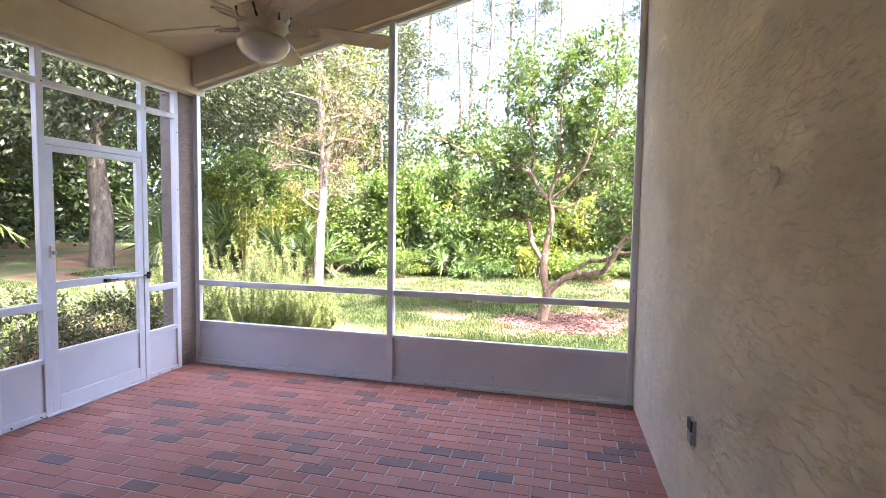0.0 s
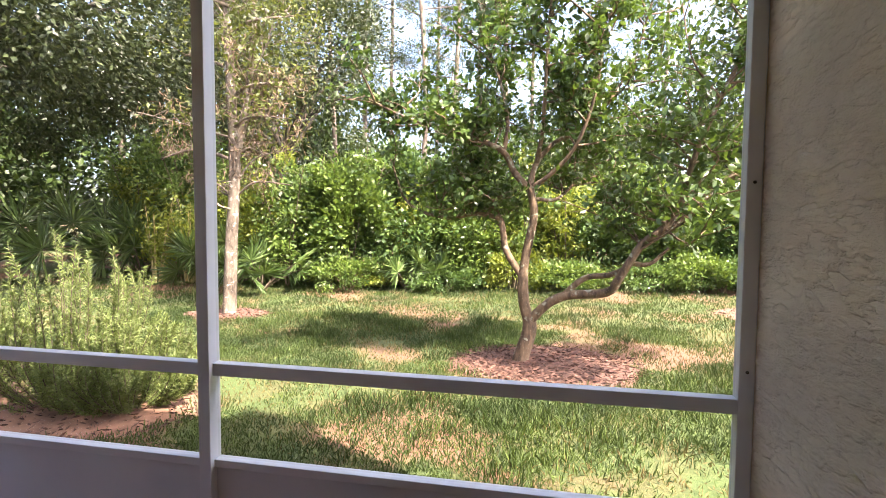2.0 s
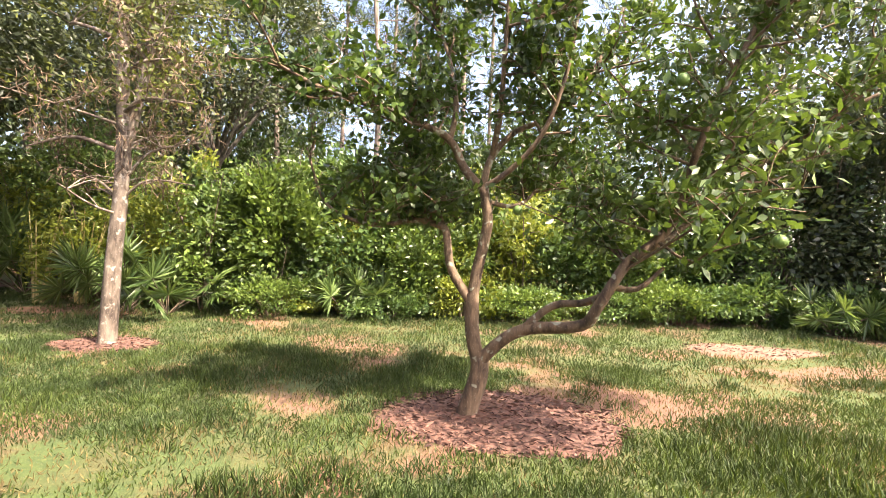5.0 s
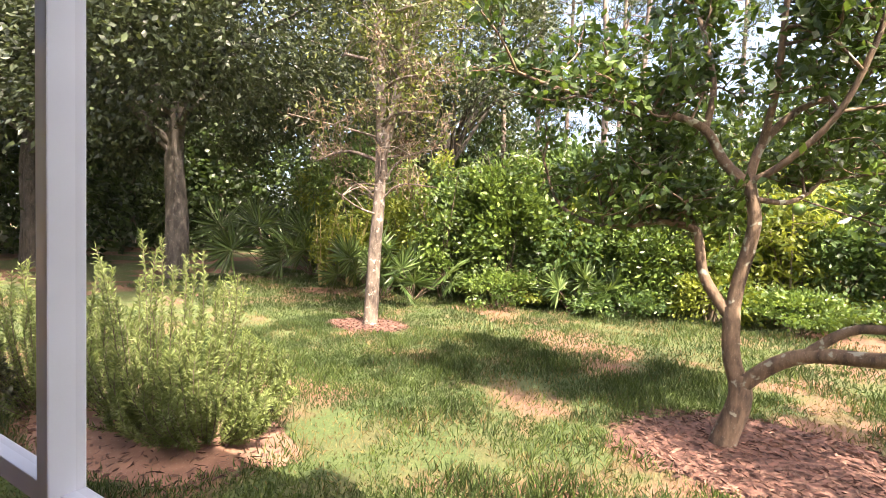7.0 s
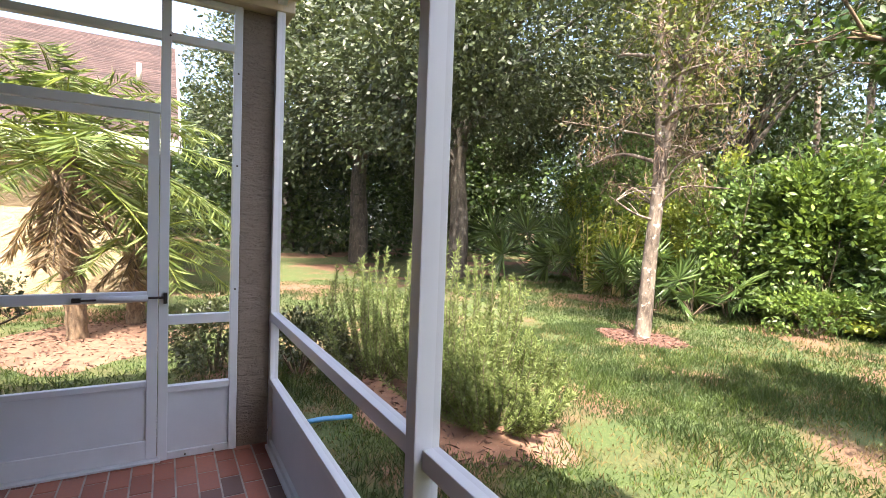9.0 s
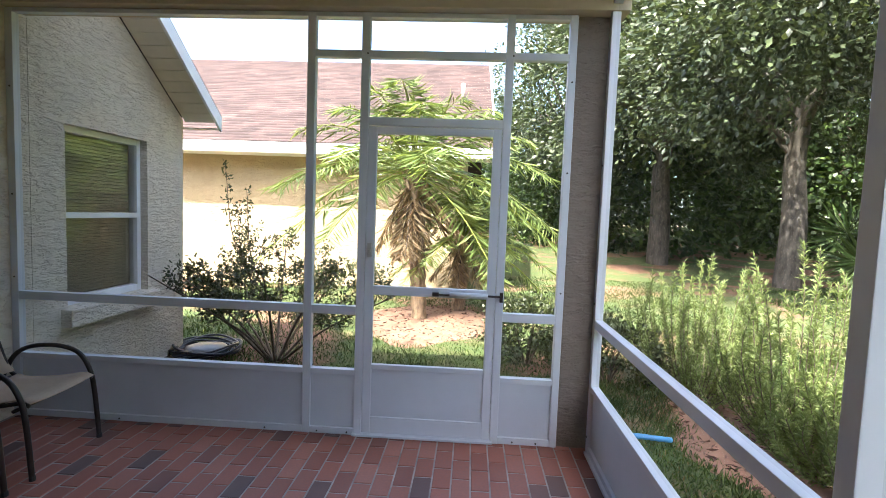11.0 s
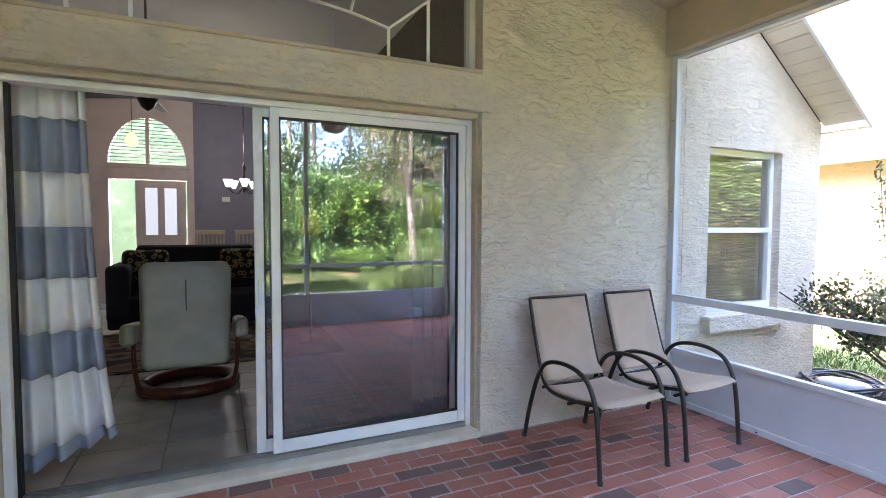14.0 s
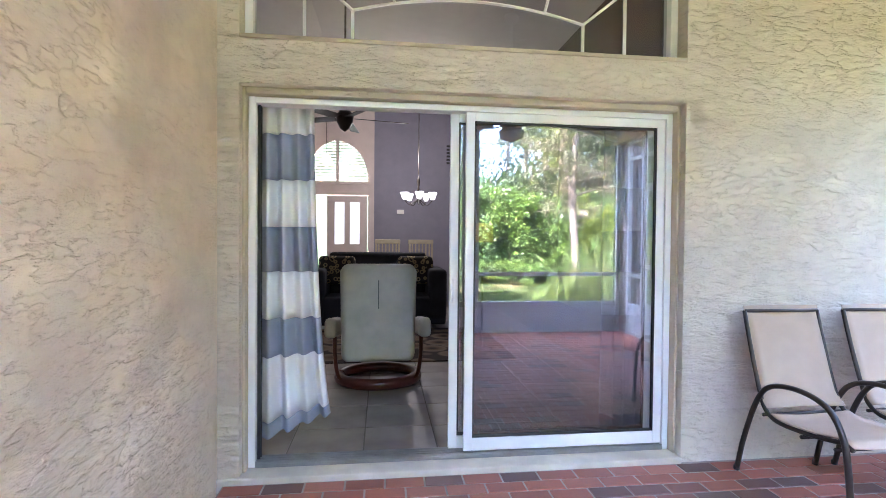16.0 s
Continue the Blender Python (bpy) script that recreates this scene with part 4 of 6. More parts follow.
# table lamp, chandelier, room fan, pendant, dining chairs
lm = thing("floor_lamp", (2.28, -2.9, 0.0), "floor lamp with amber drum shade", "lamp")
bm = bmesh.new()
lathe(bm, [(0.13, 0.0), (0.13, 0.02), (0.02, 0.04), (0.012, 0.06), (0.012, 1.35), (0.0, 1.36)], 16)
part("stem", bm, DARKMETAL, lm, smooth=True)
bm = bmesh.new()
lathe(bm, [(0.13, 1.28), (0.118, 1.50), (0.114, 1.50), (0.126, 1.28)], 24)
part("shade", bm, glow("amber_lampshade", (0.42, 0.22, 0.04), 0.022), lm, smooth=True)
ch = thing("chandelier", (2.85, -5.6, RZ - 0.25), "dark chandelier with five lit white glass shades", "chandelier")
bm = bmesh.new()
tube(bm, [(0, 0, 0.25), (0, 0, -1.75)], 0.008, 6)
lathe(bm, [(0.0, -2.25), (0.02, -2.22), (0.035, -2.1), (0.015, -1.95), (0.03, -1.85), (0.0, -1.75)], 14)
part("stem", bm, DARKMETAL, ch, smooth=True)
LIT = glow("lit_frosted_glass", (1.0, 0.93, 0.82), 0.09)
for k in range(5):
    a = 2 * math.pi * k / 5 + 0.3
    bm = bmesh.new()
    tube(bm, curve_pts([(0.02 * math.cos(a), 0.02 * math.sin(a), -2.16), (0.15 * math.cos(a), 0.15 * math.sin(a), -2.26), (0.25 * math.cos(a), 0.25 * math.sin(a), -2.18)], 10), 0.008, 6)
    arm = part("arm", bm, DARKMETAL, ch, smooth=True)
    bm = bmesh.new()
    lathe(bm, [(0.03, -2.17), (0.05, -2.12), (0.075, -2.05), (0.07, -2.05), (0.045, -2.12)], 14, (0.25 * math.cos(a), 0.25 * math.sin(a), 0))
    part("glass_shade", bm, LIT, arm, "lit white glass shade", smooth=True)
rf = thing("ceiling_fan", (3.93, -3.4, RZ - 0.05), "dark ceiling fan in the living room", "ceiling fan")
bm = bmesh.new()
tube(bm, [(0, 0, 0), (0, 0, -1.45)], 0.012, 8)
lathe(bm, [(0.0, -1.72), (0.06, -1.68), (0.1, -1.60), (0.11, -1.52), (0.06, -1.45), (0.0, -1.44)], 18)
part("motor", bm, DARKMETAL, rf, smooth=True)
for k in range(5):
    bm = boxes((0.12, 0.80, -0.065, 0.065, -0.004, 0.004), bev=0.003)
    bmesh.ops.transform(bm, matrix=Matrix.Translation((0, 0, -1.55)) @ Matrix.Rotation(radians(192 + 72 * k), 4, 'Z') @ Matrix.Rotation(radians(12), 4, 'X'), verts=bm.verts)
    part("blade", bm, DARKMETAL, rf)
pn = thing("pendant_lamp", (4.5, -6.6, RZ - 0.1), "small lit amber pendant lamp in the entry", "lamp")
bm = bmesh.new()
tube(bm, [(0, 0, 0.1), (0, 0, -1.4)], 0.006, 6)
part("cord", bm, DARKMETAL, pn)
bm = bmesh.new()
lathe(bm, [(0.03, -1.4), (0.09, -1.5), (0.09, -1.56), (0.05, -1.63), (0.0, -1.65)], 16)
part("shade", bm, glow("warm_lit_glass", (1.0, 0.62, 0.30), 0.06), pn, smooth=True)
PALEWOOD = simple("pale_wood", (0.42, 0.36, 0.25), 0.5, vary=0.15)


def dining_chair(x, y):
    d = thing("dining_chair", (x, y, 0), "pale wooden slat-back dining chair", "chair", "dining chairs")
    for sx in (-0.21, 0.21):
        part("leg", boxes((sx - 0.018, sx + 0.018, -0.22, -0.185, 0, 1.22), bev=0.004), PALEWOOD, d)
        part("leg", boxes((sx - 0.018, sx + 0.018, 0.18, 0.215, 0, 0.6), bev=0.004), PALEWOOD, d)
    part("seat", boxes((-0.235, 0.235, -0.23, 0.23, 0.6, 0.64), bev=0.01), PALEWOOD, d)
    part("top_rail", boxes((-0.235, 0.235, -0.225, -0.19, 1.22, 1.30), bev=0.008), PALEWOOD, d)
    for k in range(6):
        xx = -0.16 + k * 0.064
        part("slat", boxes((xx - 0.012, xx + 0.012, -0.215, -0.2, 0.66, 1.22)), PALEWOOD, d)


dining_chair(3.36, -6.2)
dining_chair(2.74, -6.2)
th = thing("thermostat", (3.09, -7.40, 1.87), "small pale thermostat on the grey wall", "thermostat")
part("case", boxes((-0.07, 0.07, 0.0, 0.025, -0.045, 0.045), bev=0.006), OPAL, th)
vt = thing("wall_vent", (2.02, -7.40, 3.08), "dark return-air grille on the grey wall", "vent")
for k in range(6):
    part("slat", boxes((-0.12, 0.12, 0.0, 0.015, -0.2 + k * 0.07, -0.16 + k * 0.07)), GASKET, vt)
rl = bpy.data.lights.new("room_chandelier_light", 'POINT')
rl.energy = 1.4
rl.color = (1.0, 0.9, 0.78)
rl.shadow_soft_size = 0.2
new("room_chandelier_light", rl).location = (2.98, -5.6, 2.55)

# ---- plants ----
RNG = np.random.default_rng(11)
CITRUS_LEAF = leaf_material("citrus_leaf", (0.02, 0.046, 0.011), (0.098, 0.158, 0.032), 0.36, 0.32)
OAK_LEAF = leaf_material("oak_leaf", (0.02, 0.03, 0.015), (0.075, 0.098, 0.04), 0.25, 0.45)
YOUNG_LEAF = leaf_material("young_tree_leaf", (0.04, 0.055, 0.014), (0.14, 0.165, 0.036), 0.38)
SHRUB_LEAF = leaf_material("shrub_leaf", (0.024, 0.055, 0.012), (0.165, 0.245, 0.052), 0.34)
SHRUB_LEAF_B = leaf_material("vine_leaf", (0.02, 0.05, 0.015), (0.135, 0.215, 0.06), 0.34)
# darkened leaf colour stands in for the shade inside the far woods
WOODS_LEAF = leaf_material("shade_toned_wood_leaf", (0.008, 0.02, 0.006), (0.065, 0.105, 0.026), 0.3)
SHRUB_YELLOW = leaf_material("yellow_green_leaf", (0.07, 0.10, 0.016), (0.26, 0.30, 0.05), 0.42)
PALM_LEAF = leaf_material("palm_leaflet", (0.10, 0.15, 0.04), (0.25, 0.31, 0.10), 0.4, 0.4)
DEAD_LEAF = leaf_material("dry_frond", (0.16, 0.11, 0.065), (0.38, 0.28, 0.17), 0.35, 0.8)
PALMETTO = leaf_material("palmetto_leaf", (0.035, 0.07, 0.02), (0.15, 0.22, 0.07), 0.3, 0.32)
ROSEMARY = leaf_material("rosemary_needle", (0.07, 0.10, 0.03), (0.24, 0.30, 0.10), 0.3, 0.6)
AZALEA = leaf_material("azalea_leaf", (0.02, 0.032, 0.012), (0.075, 0.085, 0.03), 0.25, 0.5)
PINE_LEAF = leaf_material("pine_needles", (0.02, 0.035, 0.012), (0.07, 0.10, 0.03), 0.25, 0.6)
GRASS_LEAF = leaf_material("grass_blade", (0.016, 0.038, 0.007), (0.075, 0.112, 0.02), 0.28, 0.6)
STRAW_LEAF = leaf_material("dry_grass_blade", (0.10, 0.076, 0.032), (0.21, 0.165, 0.072), 0.3, 0.8)
MOSS = simple("dry_moss", (0.15, 0.10, 0.065), 0.95, vary=0.3, scale=20)
CITRUS_BARK = bark_material("citrus_bark", (0.05, 0.032, 0.021), (0.20, 0.135, 0.085), 16, (0.33, 0.33, 0.25))
PALE_BARK = bark_material("pale_bark", (0.045, 0.032, 0.024), (0.22, 0.175, 0.135), 9, (0.36, 0.32, 0.27))
OAK_BARK = bark_material("oak_bark", (0.035, 0.03, 0.025), (0.11, 0.095, 0.08), 10)
PINE_BARK = bark_material("pine_bark", (0.10, 0.075, 0.06), (0.27, 0.21, 0.17), 10)
TWIG = bark_material("twig_bark", (0.07, 0.05, 0.035), (0.17, 0.13, 0.09), 30)
PALM_TRUNK = bark_material("palm_trunk", (0.09, 0.06, 0.04), (0.27, 0.19, 0.12), 20)


class Wood:
    """Gathers tapered limbs into one mesh."""

    def __init__(self):
        self.v, self.f = [], []

    def limb(self, ctrl, r0, r1, n=14, seg=8):
        pts = curve_pts(ctrl, n)
        m = len(pts)
        vs, fs = tube_arrays(pts, [r0 + (r1 - r0) * i / (m - 1) for i in range(m)], seg, False)
        k = len(self.v)
        self.v += vs
        self.f += [tuple(i + k for i in f) for f in fs]
        return pts

    def mesh(self, name, mat):
        return raw_mesh(name, self.v, self.f, mat, True)


def twigs_from(wood, pts, rng, count, length, r0, spread=0.9, up=0.35, start=0.3, depth=1, ends=None):
    """Branches off a limb; tips gather in ends."""
    for _ in range(count):
        i = int(rng.uniform(start, 1.0) * (len(pts) - 1))
        p = pts[i]
        d = Vector(rng.normal(size=3)) * spread
        d.z = abs(d.z) * 0.6 + up
        d.normalize()
        L = length * rng.uniform(0.6, 1.25)
        mid = p + d * L * 0.5 + Vector(rng.normal(size=3)) * L * 0.10
        tip = p + d * L + Vector(rng.normal(size=3)) * L * 0.14
        sub = wood.limb([p, mid, tip], r0, r0 * 0.35, 8, 5)
        if depth > 0:
            twigs_from(wood, sub, rng, 4, L * 0.6, r0 * 0.45, spread, up * 0.7, 0.35, depth - 1, ends)
        if ends is not None:
            ends += [tuple(q) for q in sub[len(sub) // 3:]]


def tree_thing(name, at, label, category="tree", group=""):
    return thing(name, at, label, category, group)


# citrus tree
ct = tree_thing("citrus_tree", (3.34, 7.75, -0.13), "green citrus tree with forked lichen-spotted trunk and green fruit")
wd, ends = Wood(), []
B = Vector((3.34, 7.75, -0.13))


def rel(*pts):
    return [Vector(p) - B for p in pts]


wd.limb(rel((3.31, 7.75, -0.17), (3.36, 7.75, 0.0), (3.43, 7.75, 0.25), (3.42, 7.75, 0.45)), 0.098, 0.074, 16, 12)
wd.limb(rel((3.42, 7.75, 0.36), (3.36, 7.75, 0.60), (3.35, 7.75, 0.94)), 0.064, 0.059, 12, 12)
main = wd.limb(rel((3.35, 7.75, 0.86), (3.38, 7.74, 1.11), (3.44, 7.72, 1.4), (3.46, 7.70, 1.6), (3.41, 7.68, 1.87)), 0.051, 0.042, 20, 10)
right = wd.limb(rel((3.43, 7.74, 0.36), (3.62, 7.65, 0.57), (3.83, 7.55, 0.69), (4.2, 7.35, 0.76), (4.31, 7.25, 0.93), (4.49, 7.2, 1.25), (4.69, 7.2, 1.42), (4.81, 7.15, 1.61), (4.86, 7.1, 1.88), (4.92, 7.0, 2.16), (5.05, 6.9, 2.55), (5.3, 6.9, 3.1), (5.5, 6.9, 3.6)), 0.056, 0.013, 52, 10)
wd.limb(rel((3.73, 7.58, 0.63), (3.99, 7.5, 0.88), (4.22, 7.4, 0.93), (4.35, 7.25, 1.01)), 0.033, 0.027, 12)
stub = wd.limb(rel((4.4, 7.25, 1.07), (4.57, 7.2, 1.07), (4.73, 7.15, 1.23)), 0.027, 0.013, 8)
right2 = wd.limb(rel((4.51, 7.2, 1.27), (4.87, 7.3, 1.5), (5.29, 7.4, 1.89), (5.7, 7.5, 2.16), (6.2, 7.5, 2.5), (6.7, 7.4, 2.75)), 0.028, 0.010, 26)
left = wd.limb(rel((3.34, 7.75, 0.86), (3.16, 7.76, 1.14), (3.11, 7.78, 1.41), (3.06, 7.8, 1.51), (2.79, 7.85, 1.56), (2.42, 7.9, 1.51), (1.94, 8.0, 1.7), (1.72, 8.0, 2.24)), 0.044, 0.011, 36, 9)
lf2 = wd.limb(rel((3.41, 7.68, 1.82), (3.25, 7.65, 2.0), (3.12, 7.6, 2.23), (2.85, 7.5, 2.35), (2.44, 7.4, 2.47), (2.08, 7.3, 2.58), (1.73, 7.2, 2.75)), 0.041, 0.011, 30)
up1 = wd.limb(rel((3.12, 7.6, 2.2), (3.16, 7.7, 2.54), (3.06, 7.9, 3.04), (2.85, 8.1, 3.65), (2.75, 8.2, 4.3)), 0.028, 0.009, 20)
up2 = wd.limb(rel((3.41, 7.68, 1.85), (3.48, 7.7, 2.11), (3.68, 7.8, 2.35), (4.0, 7.9, 2.52), (4.33, 8.0, 2.92), (4.56, 8.1, 3.4), (4.7, 8.1, 3.9)), 0.033, 0.010, 26)
up3 = wd.limb(rel((3.48, 7.7, 2.11), (3.54, 7.5, 2.44), (3.56, 7.3, 2.89), (3.6, 7.2, 3.6), (3.7, 7.3, 4.3)), 0.027, 0.009, 20)
up4 = wd.limb(rel((3.4, 7.68, 1.83), (3.62, 7.6, 1.97), (3.88, 7.5, 2.26), (4.05, 7.4, 2.75), (4.14, 7.4, 3.35), (4.3, 7.5, 3.9)), 0.028, 0.008, 20)
back = wd.limb(rel((3.42, 7.7, 1.73), (3.73, 8.2, 1.75), (4.04, 8.9, 2.1), (4.43, 9.3, 2.7)), 0.023, 0.010, 16)
lf3 = wd.limb(rel((3.12, 7.78, 1.40), (2.95, 8.1, 1.75), (2.7, 8.4, 2.1), (2.45, 8.6, 2.7)), 0.023, 0.008, 16)
for l, c, ln in ((left, 18, 0.55), (lf2, 18, 0.6), (lf3, 14, 0.55), (up1, 15, 0.6), (up2, 17, 0.6), (up3, 14, 0.6), (up4, 14, 0.6), (right, 30, 0.75), (right2, 20, 0.65), (back, 15, 0.6)):
    twigs_from(wd, l, RNG, c, ln, 0.013, 1.0, 0.12, 0.40, 1, ends)
part("trunk", wd.mesh("trunk", CITRUS_BARK), None, ct, "forked brown trunk spotted with pale lichen")
E_ = np.array(ends)
idx = RNG.integers(0, len(E_), 22000)
pos = E_[idx] + RNG.normal(size=(len(idx), 3)) * 0.055
al = RNG.normal(size=(len(idx), 3)) + np.array([0, 0, -0.15])
part("crown", leaves_mesh("crown", pos, al, RNG.uniform(0.06, 0.115, len(idx)), RNG.uniform(0.03, 0.056, len(idx)), CITRUS_LEAF, RNG), None, ct, "glossy green citrus leaves")
FRUIT = simple("green_fruit", (0.09, 0.16, 0.035), 0.45, vary=0.2, scale=20, grain=200, relief=0.2)
for k in range(26):
    q = E_[RNG.integers(0, len(E_))]
    bm = bmesh.new()
    bmesh.ops.create_icosphere(bm, subdivisions=2, radius=0.042, matrix=Matrix.Translation((q[0], q[1], q[2] - 0.07)))
    part("fruit", bm, FRUIT, ct, smooth=True)

# pale-barked young tree with sparse crown and dry moss
yt = tree_thing("young_tree", (-1.66, 9.65, -0.12), "slender pale-barked tree with sparse yellow-green crown")
wd, ends = Wood(), []
tr_pts = wd.limb([(0, 0, -0.05), (0.03, 0, 0.15), (0.08, 0, 1.2), (0.16, 0, 2.4), (0.10, 0, 4.2), (-0.05, 0.1, 6.2), (-0.1, 0.1, 8.0)], 0.13, 0.045, 40, 12)
wd.limb([(0.13, 0, 2.0), (0.19, 0.03, 2.34), (0.17, 0, 2.6)], 0.04, 0.085, 6, 8)
l1 = wd.limb([(0.15, 0, 2.5), (0.35, 0.1, 3.6), (0.45, 0.2, 5.2), (0.4, 0.2, 7.0)], 0.075, 0.03, 20)
hor = [wd.limb([(0.12, 0, 2.6 + 0.5 * k), (0.12 + s * 0.5, -0.2, 2.75 + 0.5 * k), (0.12 + s * 1.1, -0.3 + 0.2 * k, 2.6 + 0.62 * k)], 0.035, 0.01, 12) for k, s in enumerate((-1, 1, 1, -1, 1, -1, 1, -1))]
twigs_from(wd, tr_pts, RNG, 26, 1.2, 0.022, 1.0, 0.3, 0.42, 1, ends)
twigs_from(wd, l1, RNG, 20, 1.0, 0.018, 1.0, 0.3, 0.3, 1, ends)
for h_ in hor:
    twigs_from(wd, h_, RNG, 6, 0.5, 0.01, 1.0, 0.1, 0.3, 0, ends)
part("trunk", wd.mesh("trunk", PALE_BARK), None, yt, "pale mottled trunk")
E_ = np.array(ends)
idx = RNG.integers(0, len(E_), 11000)
idx = idx[E_[idx][:, 2] > 2.9]
pos = E_[idx] + RNG.normal(size=(len(idx), 3)) * 0.16
part("crown", leaves_mesh("crown", pos, RNG.normal(size=(len(idx), 3)), RNG.uniform(0.06, 0.11, len(idx)), RNG.uniform(0.03, 0.05, len(idx)), YOUNG_LEAF, RNG), None, yt, "sparse yellow-green leaves")
idx = RNG.integers(0, len(E_), 9000)
ok = (E_[idx][:, 2] > 2.2) & (E_[idx][:, 2] < 4.2)
pos = E_[idx[ok]] + RNG.normal(size=(ok.sum(), 3)) * 0.10
part("moss", leaves_mesh("moss", pos, RNG.normal(size=(len(pos), 3)) + np.array([0, 0, -1.2]), 0.16, 0.012, MOSS, RNG), None, yt, "dry hanging moss and dead twigs")


def blob_points(rng, n, rad, clusters, tight=0.3, low=-0.6):
    """Points gathered in clumps over an uneven dome."""
    c = unit(rng.normal(size=(clusters, 3)))
    c[:, 2] = np.where(c[:, 2] < low, -c[:, 2], c[:, 2])
    c *= (rng.uniform(0.55, 1.05, (clusters, 1)))
    size = rng.uniform(0.6, 1.3, clusters)
    k = rng.integers(0, clusters, n)
    off = rng.normal(size=(n, 3)) * tight * size[k][:, None]
    pts = (c[k] + off)
    out = unit(pts) + rng.normal(size=(n, 3)) * 0.7
    return pts * np.array(rad), out


def broad_tree(at, label, trunk_r, height, crown_c, crown_r, n, leaf, mat, bark, seed, group="", trunks=1):
    rng = np.random.default_rng(seed)
    t = tree_thing("tree", at, label, "tree", group)
    wd = Wood()
    for k in range(trunks):
        dx = 0.0 if k == 0 else rng.uniform(-0.8, 0.8)
        wd.limb([(dx, 0, -0.1), (dx * 1.1 + 0.05, 0, height * 0.35), (dx * 1.4 - 0.1, 0, height * 0.7), (crown_c[0] * 0.4 + dx, crown_c[1] * 0.4, height)], trunk_r * 1.25, trunk_r * 0.7, 16, 12)
    for k in range(12):
        a = rng.uniform(0, 2 * math.pi)
        e = Vector(crown_c) + Vector((math.cos(a) * crown_r[0], math.sin(a) * crown_r[1], rng.uniform(-0.5, 0.7) * crown_r[2])) * 0.8
        s = Vector((0, 0, height * rng.uniform(0.7, 1.0)))
        wd.limb([s, (s + e) / 2 + Vector((0, 0, 0.4)), e], trunk_r * 0.35, trunk_r * 0.08, 10, 6)
    part("trunk", wd.mesh("trunk", bark), None, t)
    pts, out = blob_points(rng, n, crown_r, 90, 0.13, -0.8)
    pts += np.array(crown_c)
    part("crown", leaves_mesh("crown", pts, out, rng.uniform(0.7, 1.3, n) * leaf, rng.uniform(0.7, 1.2, n) * leaf * 0.5, mat, rng), None, t)
    return t


broad_tree((-8.7, 10.6, ground_z(-8.7, 10.6)), "big dark live oak with hanging canopy", 0.25, 4.2, (0.9, -0.4, 6.0), (5.2, 4.2, 3.3), 125000, 0.13, OAK_LEAF, OAK_BARK, 21)
broad_tree((-12.9, 9.2, ground_z(-12.9, 9.2)), "dark oak with twin trunks at the lawn edge", 0.24, 4.0, (0.5, 0, 5.9), (4.4, 4.0, 3.4), 52000, 0.17, OAK_LEAF, OAK_BARK, 22, trunks=2)
broad_tree((-19, 8.0, ground_z(-19, 8)), "broad green oak behind the neighbouring house", 0.3, 3.5, (0, 0, 6.2), (4.6, 4.0, 4.0), 20000, 0.2, OAK_LEAF, OAK_BARK, 23)
broad_tree((-4.6, 17.0, ground_z(-4.6, 17.0)), "shadowy oak among the undergrowth", 0.2, 4.0, (0.3, 0, 6.4), (3.2, 2.6, 3.4), 26000, 0.14, OAK_LEAF, OAK_BARK, 24)
broad_tree((10.5, 16.5, ground_z(10.5, 16.5)), "leafy tree at the wood's edge", 0.2, 3.5, (0, 0, 5.2), (3.4, 2.6, 3.2), 16000, 0.15, OAK_LEAF, OAK_BARK, 25)
broad_tree((14.5, 13.5, ground_z(14.5, 13.5)), "leafy tree at the wood's edge", 0.2, 3.5, (0, 0, 5.0), (3.0, 2.8, 3.6), 14000, 0.15, OAK_LEAF, OAK_BARK, 26)

# tall pines behind
pine_rng = np.random.default_rng(5)
for ang, dist, dia in ((-39.2, 19, 0.30), (-35.4, 21, 0.34), (-31, 24, 0.26), (-20.8, 22, 0.3), (-14.4, 20, 0.28), (-9.9, 21, 0.30), (-7.0, 27, 0.28), (-0.8, 26, 0.26), (-12, 25, 0.25), (-17.5, 26, 0.28), (-4, 24, 0.25), (-24, 19, 0.22), (6, 28, 0.26), (-46, 22, 0.3), (-55, 24, 0.32), (-63, 26, 0.3), (-26, 28, 0.26), (13, 27, 0.28)):
    a = radians(ang)
    x, y = 3.4 + dist * math.sin(a), 3.3 + dist * math.cos(a)
    t = tree_thing("pine_tree", (x, y, ground_z(x, y)), "tall slender pine with bare trunk", "tree", "pines behind the lawn")
    wd = Wood()
    H = pine_rng.uniform(15, 19)
    wd.limb([(0, 0, -0.1), (pine_rng.normal() * 0.15, 0, H * 0.35), (pine_rng.normal() * 0.2, 0, H * 0.7), (0, 0, H)], dia / 2, 0.06, 16, 8)
    ends = []
    for k in range(24):
        z = H * pine_rng.uniform(0.32, 1.0)
        b = pine_rng.uniform(0, 2 * math.pi)
        L = pine_rng.uniform(0.8, 2.2)
        q = wd.limb([(0, 0, z), (math.cos(b) * L * 0.6, math.sin(b) * L * 0.6, z + 0.1), (math.cos(b) * L, math.sin(b) * L, z + 0.4)], 0.03, 0.01, 6, 5)
        ends += [tuple(v) for v in q[3:]]
    part("trunk", wd.mesh("trunk", PINE_BARK), None, t)
    E_ = np.array(ends)
    n = 4200
    idx = pine_rng.integers(0, len(E_), n)
    part("crown", leaves_mesh("crown", E_[idx] + pine_rng.normal(size=(n, 3)) * 0.22, pine_rng.normal(size=(n, 3)) + np.array([0, 0, 0.4]), 0.3, 0.03, PINE_LEAF, pine_rng), None, t)


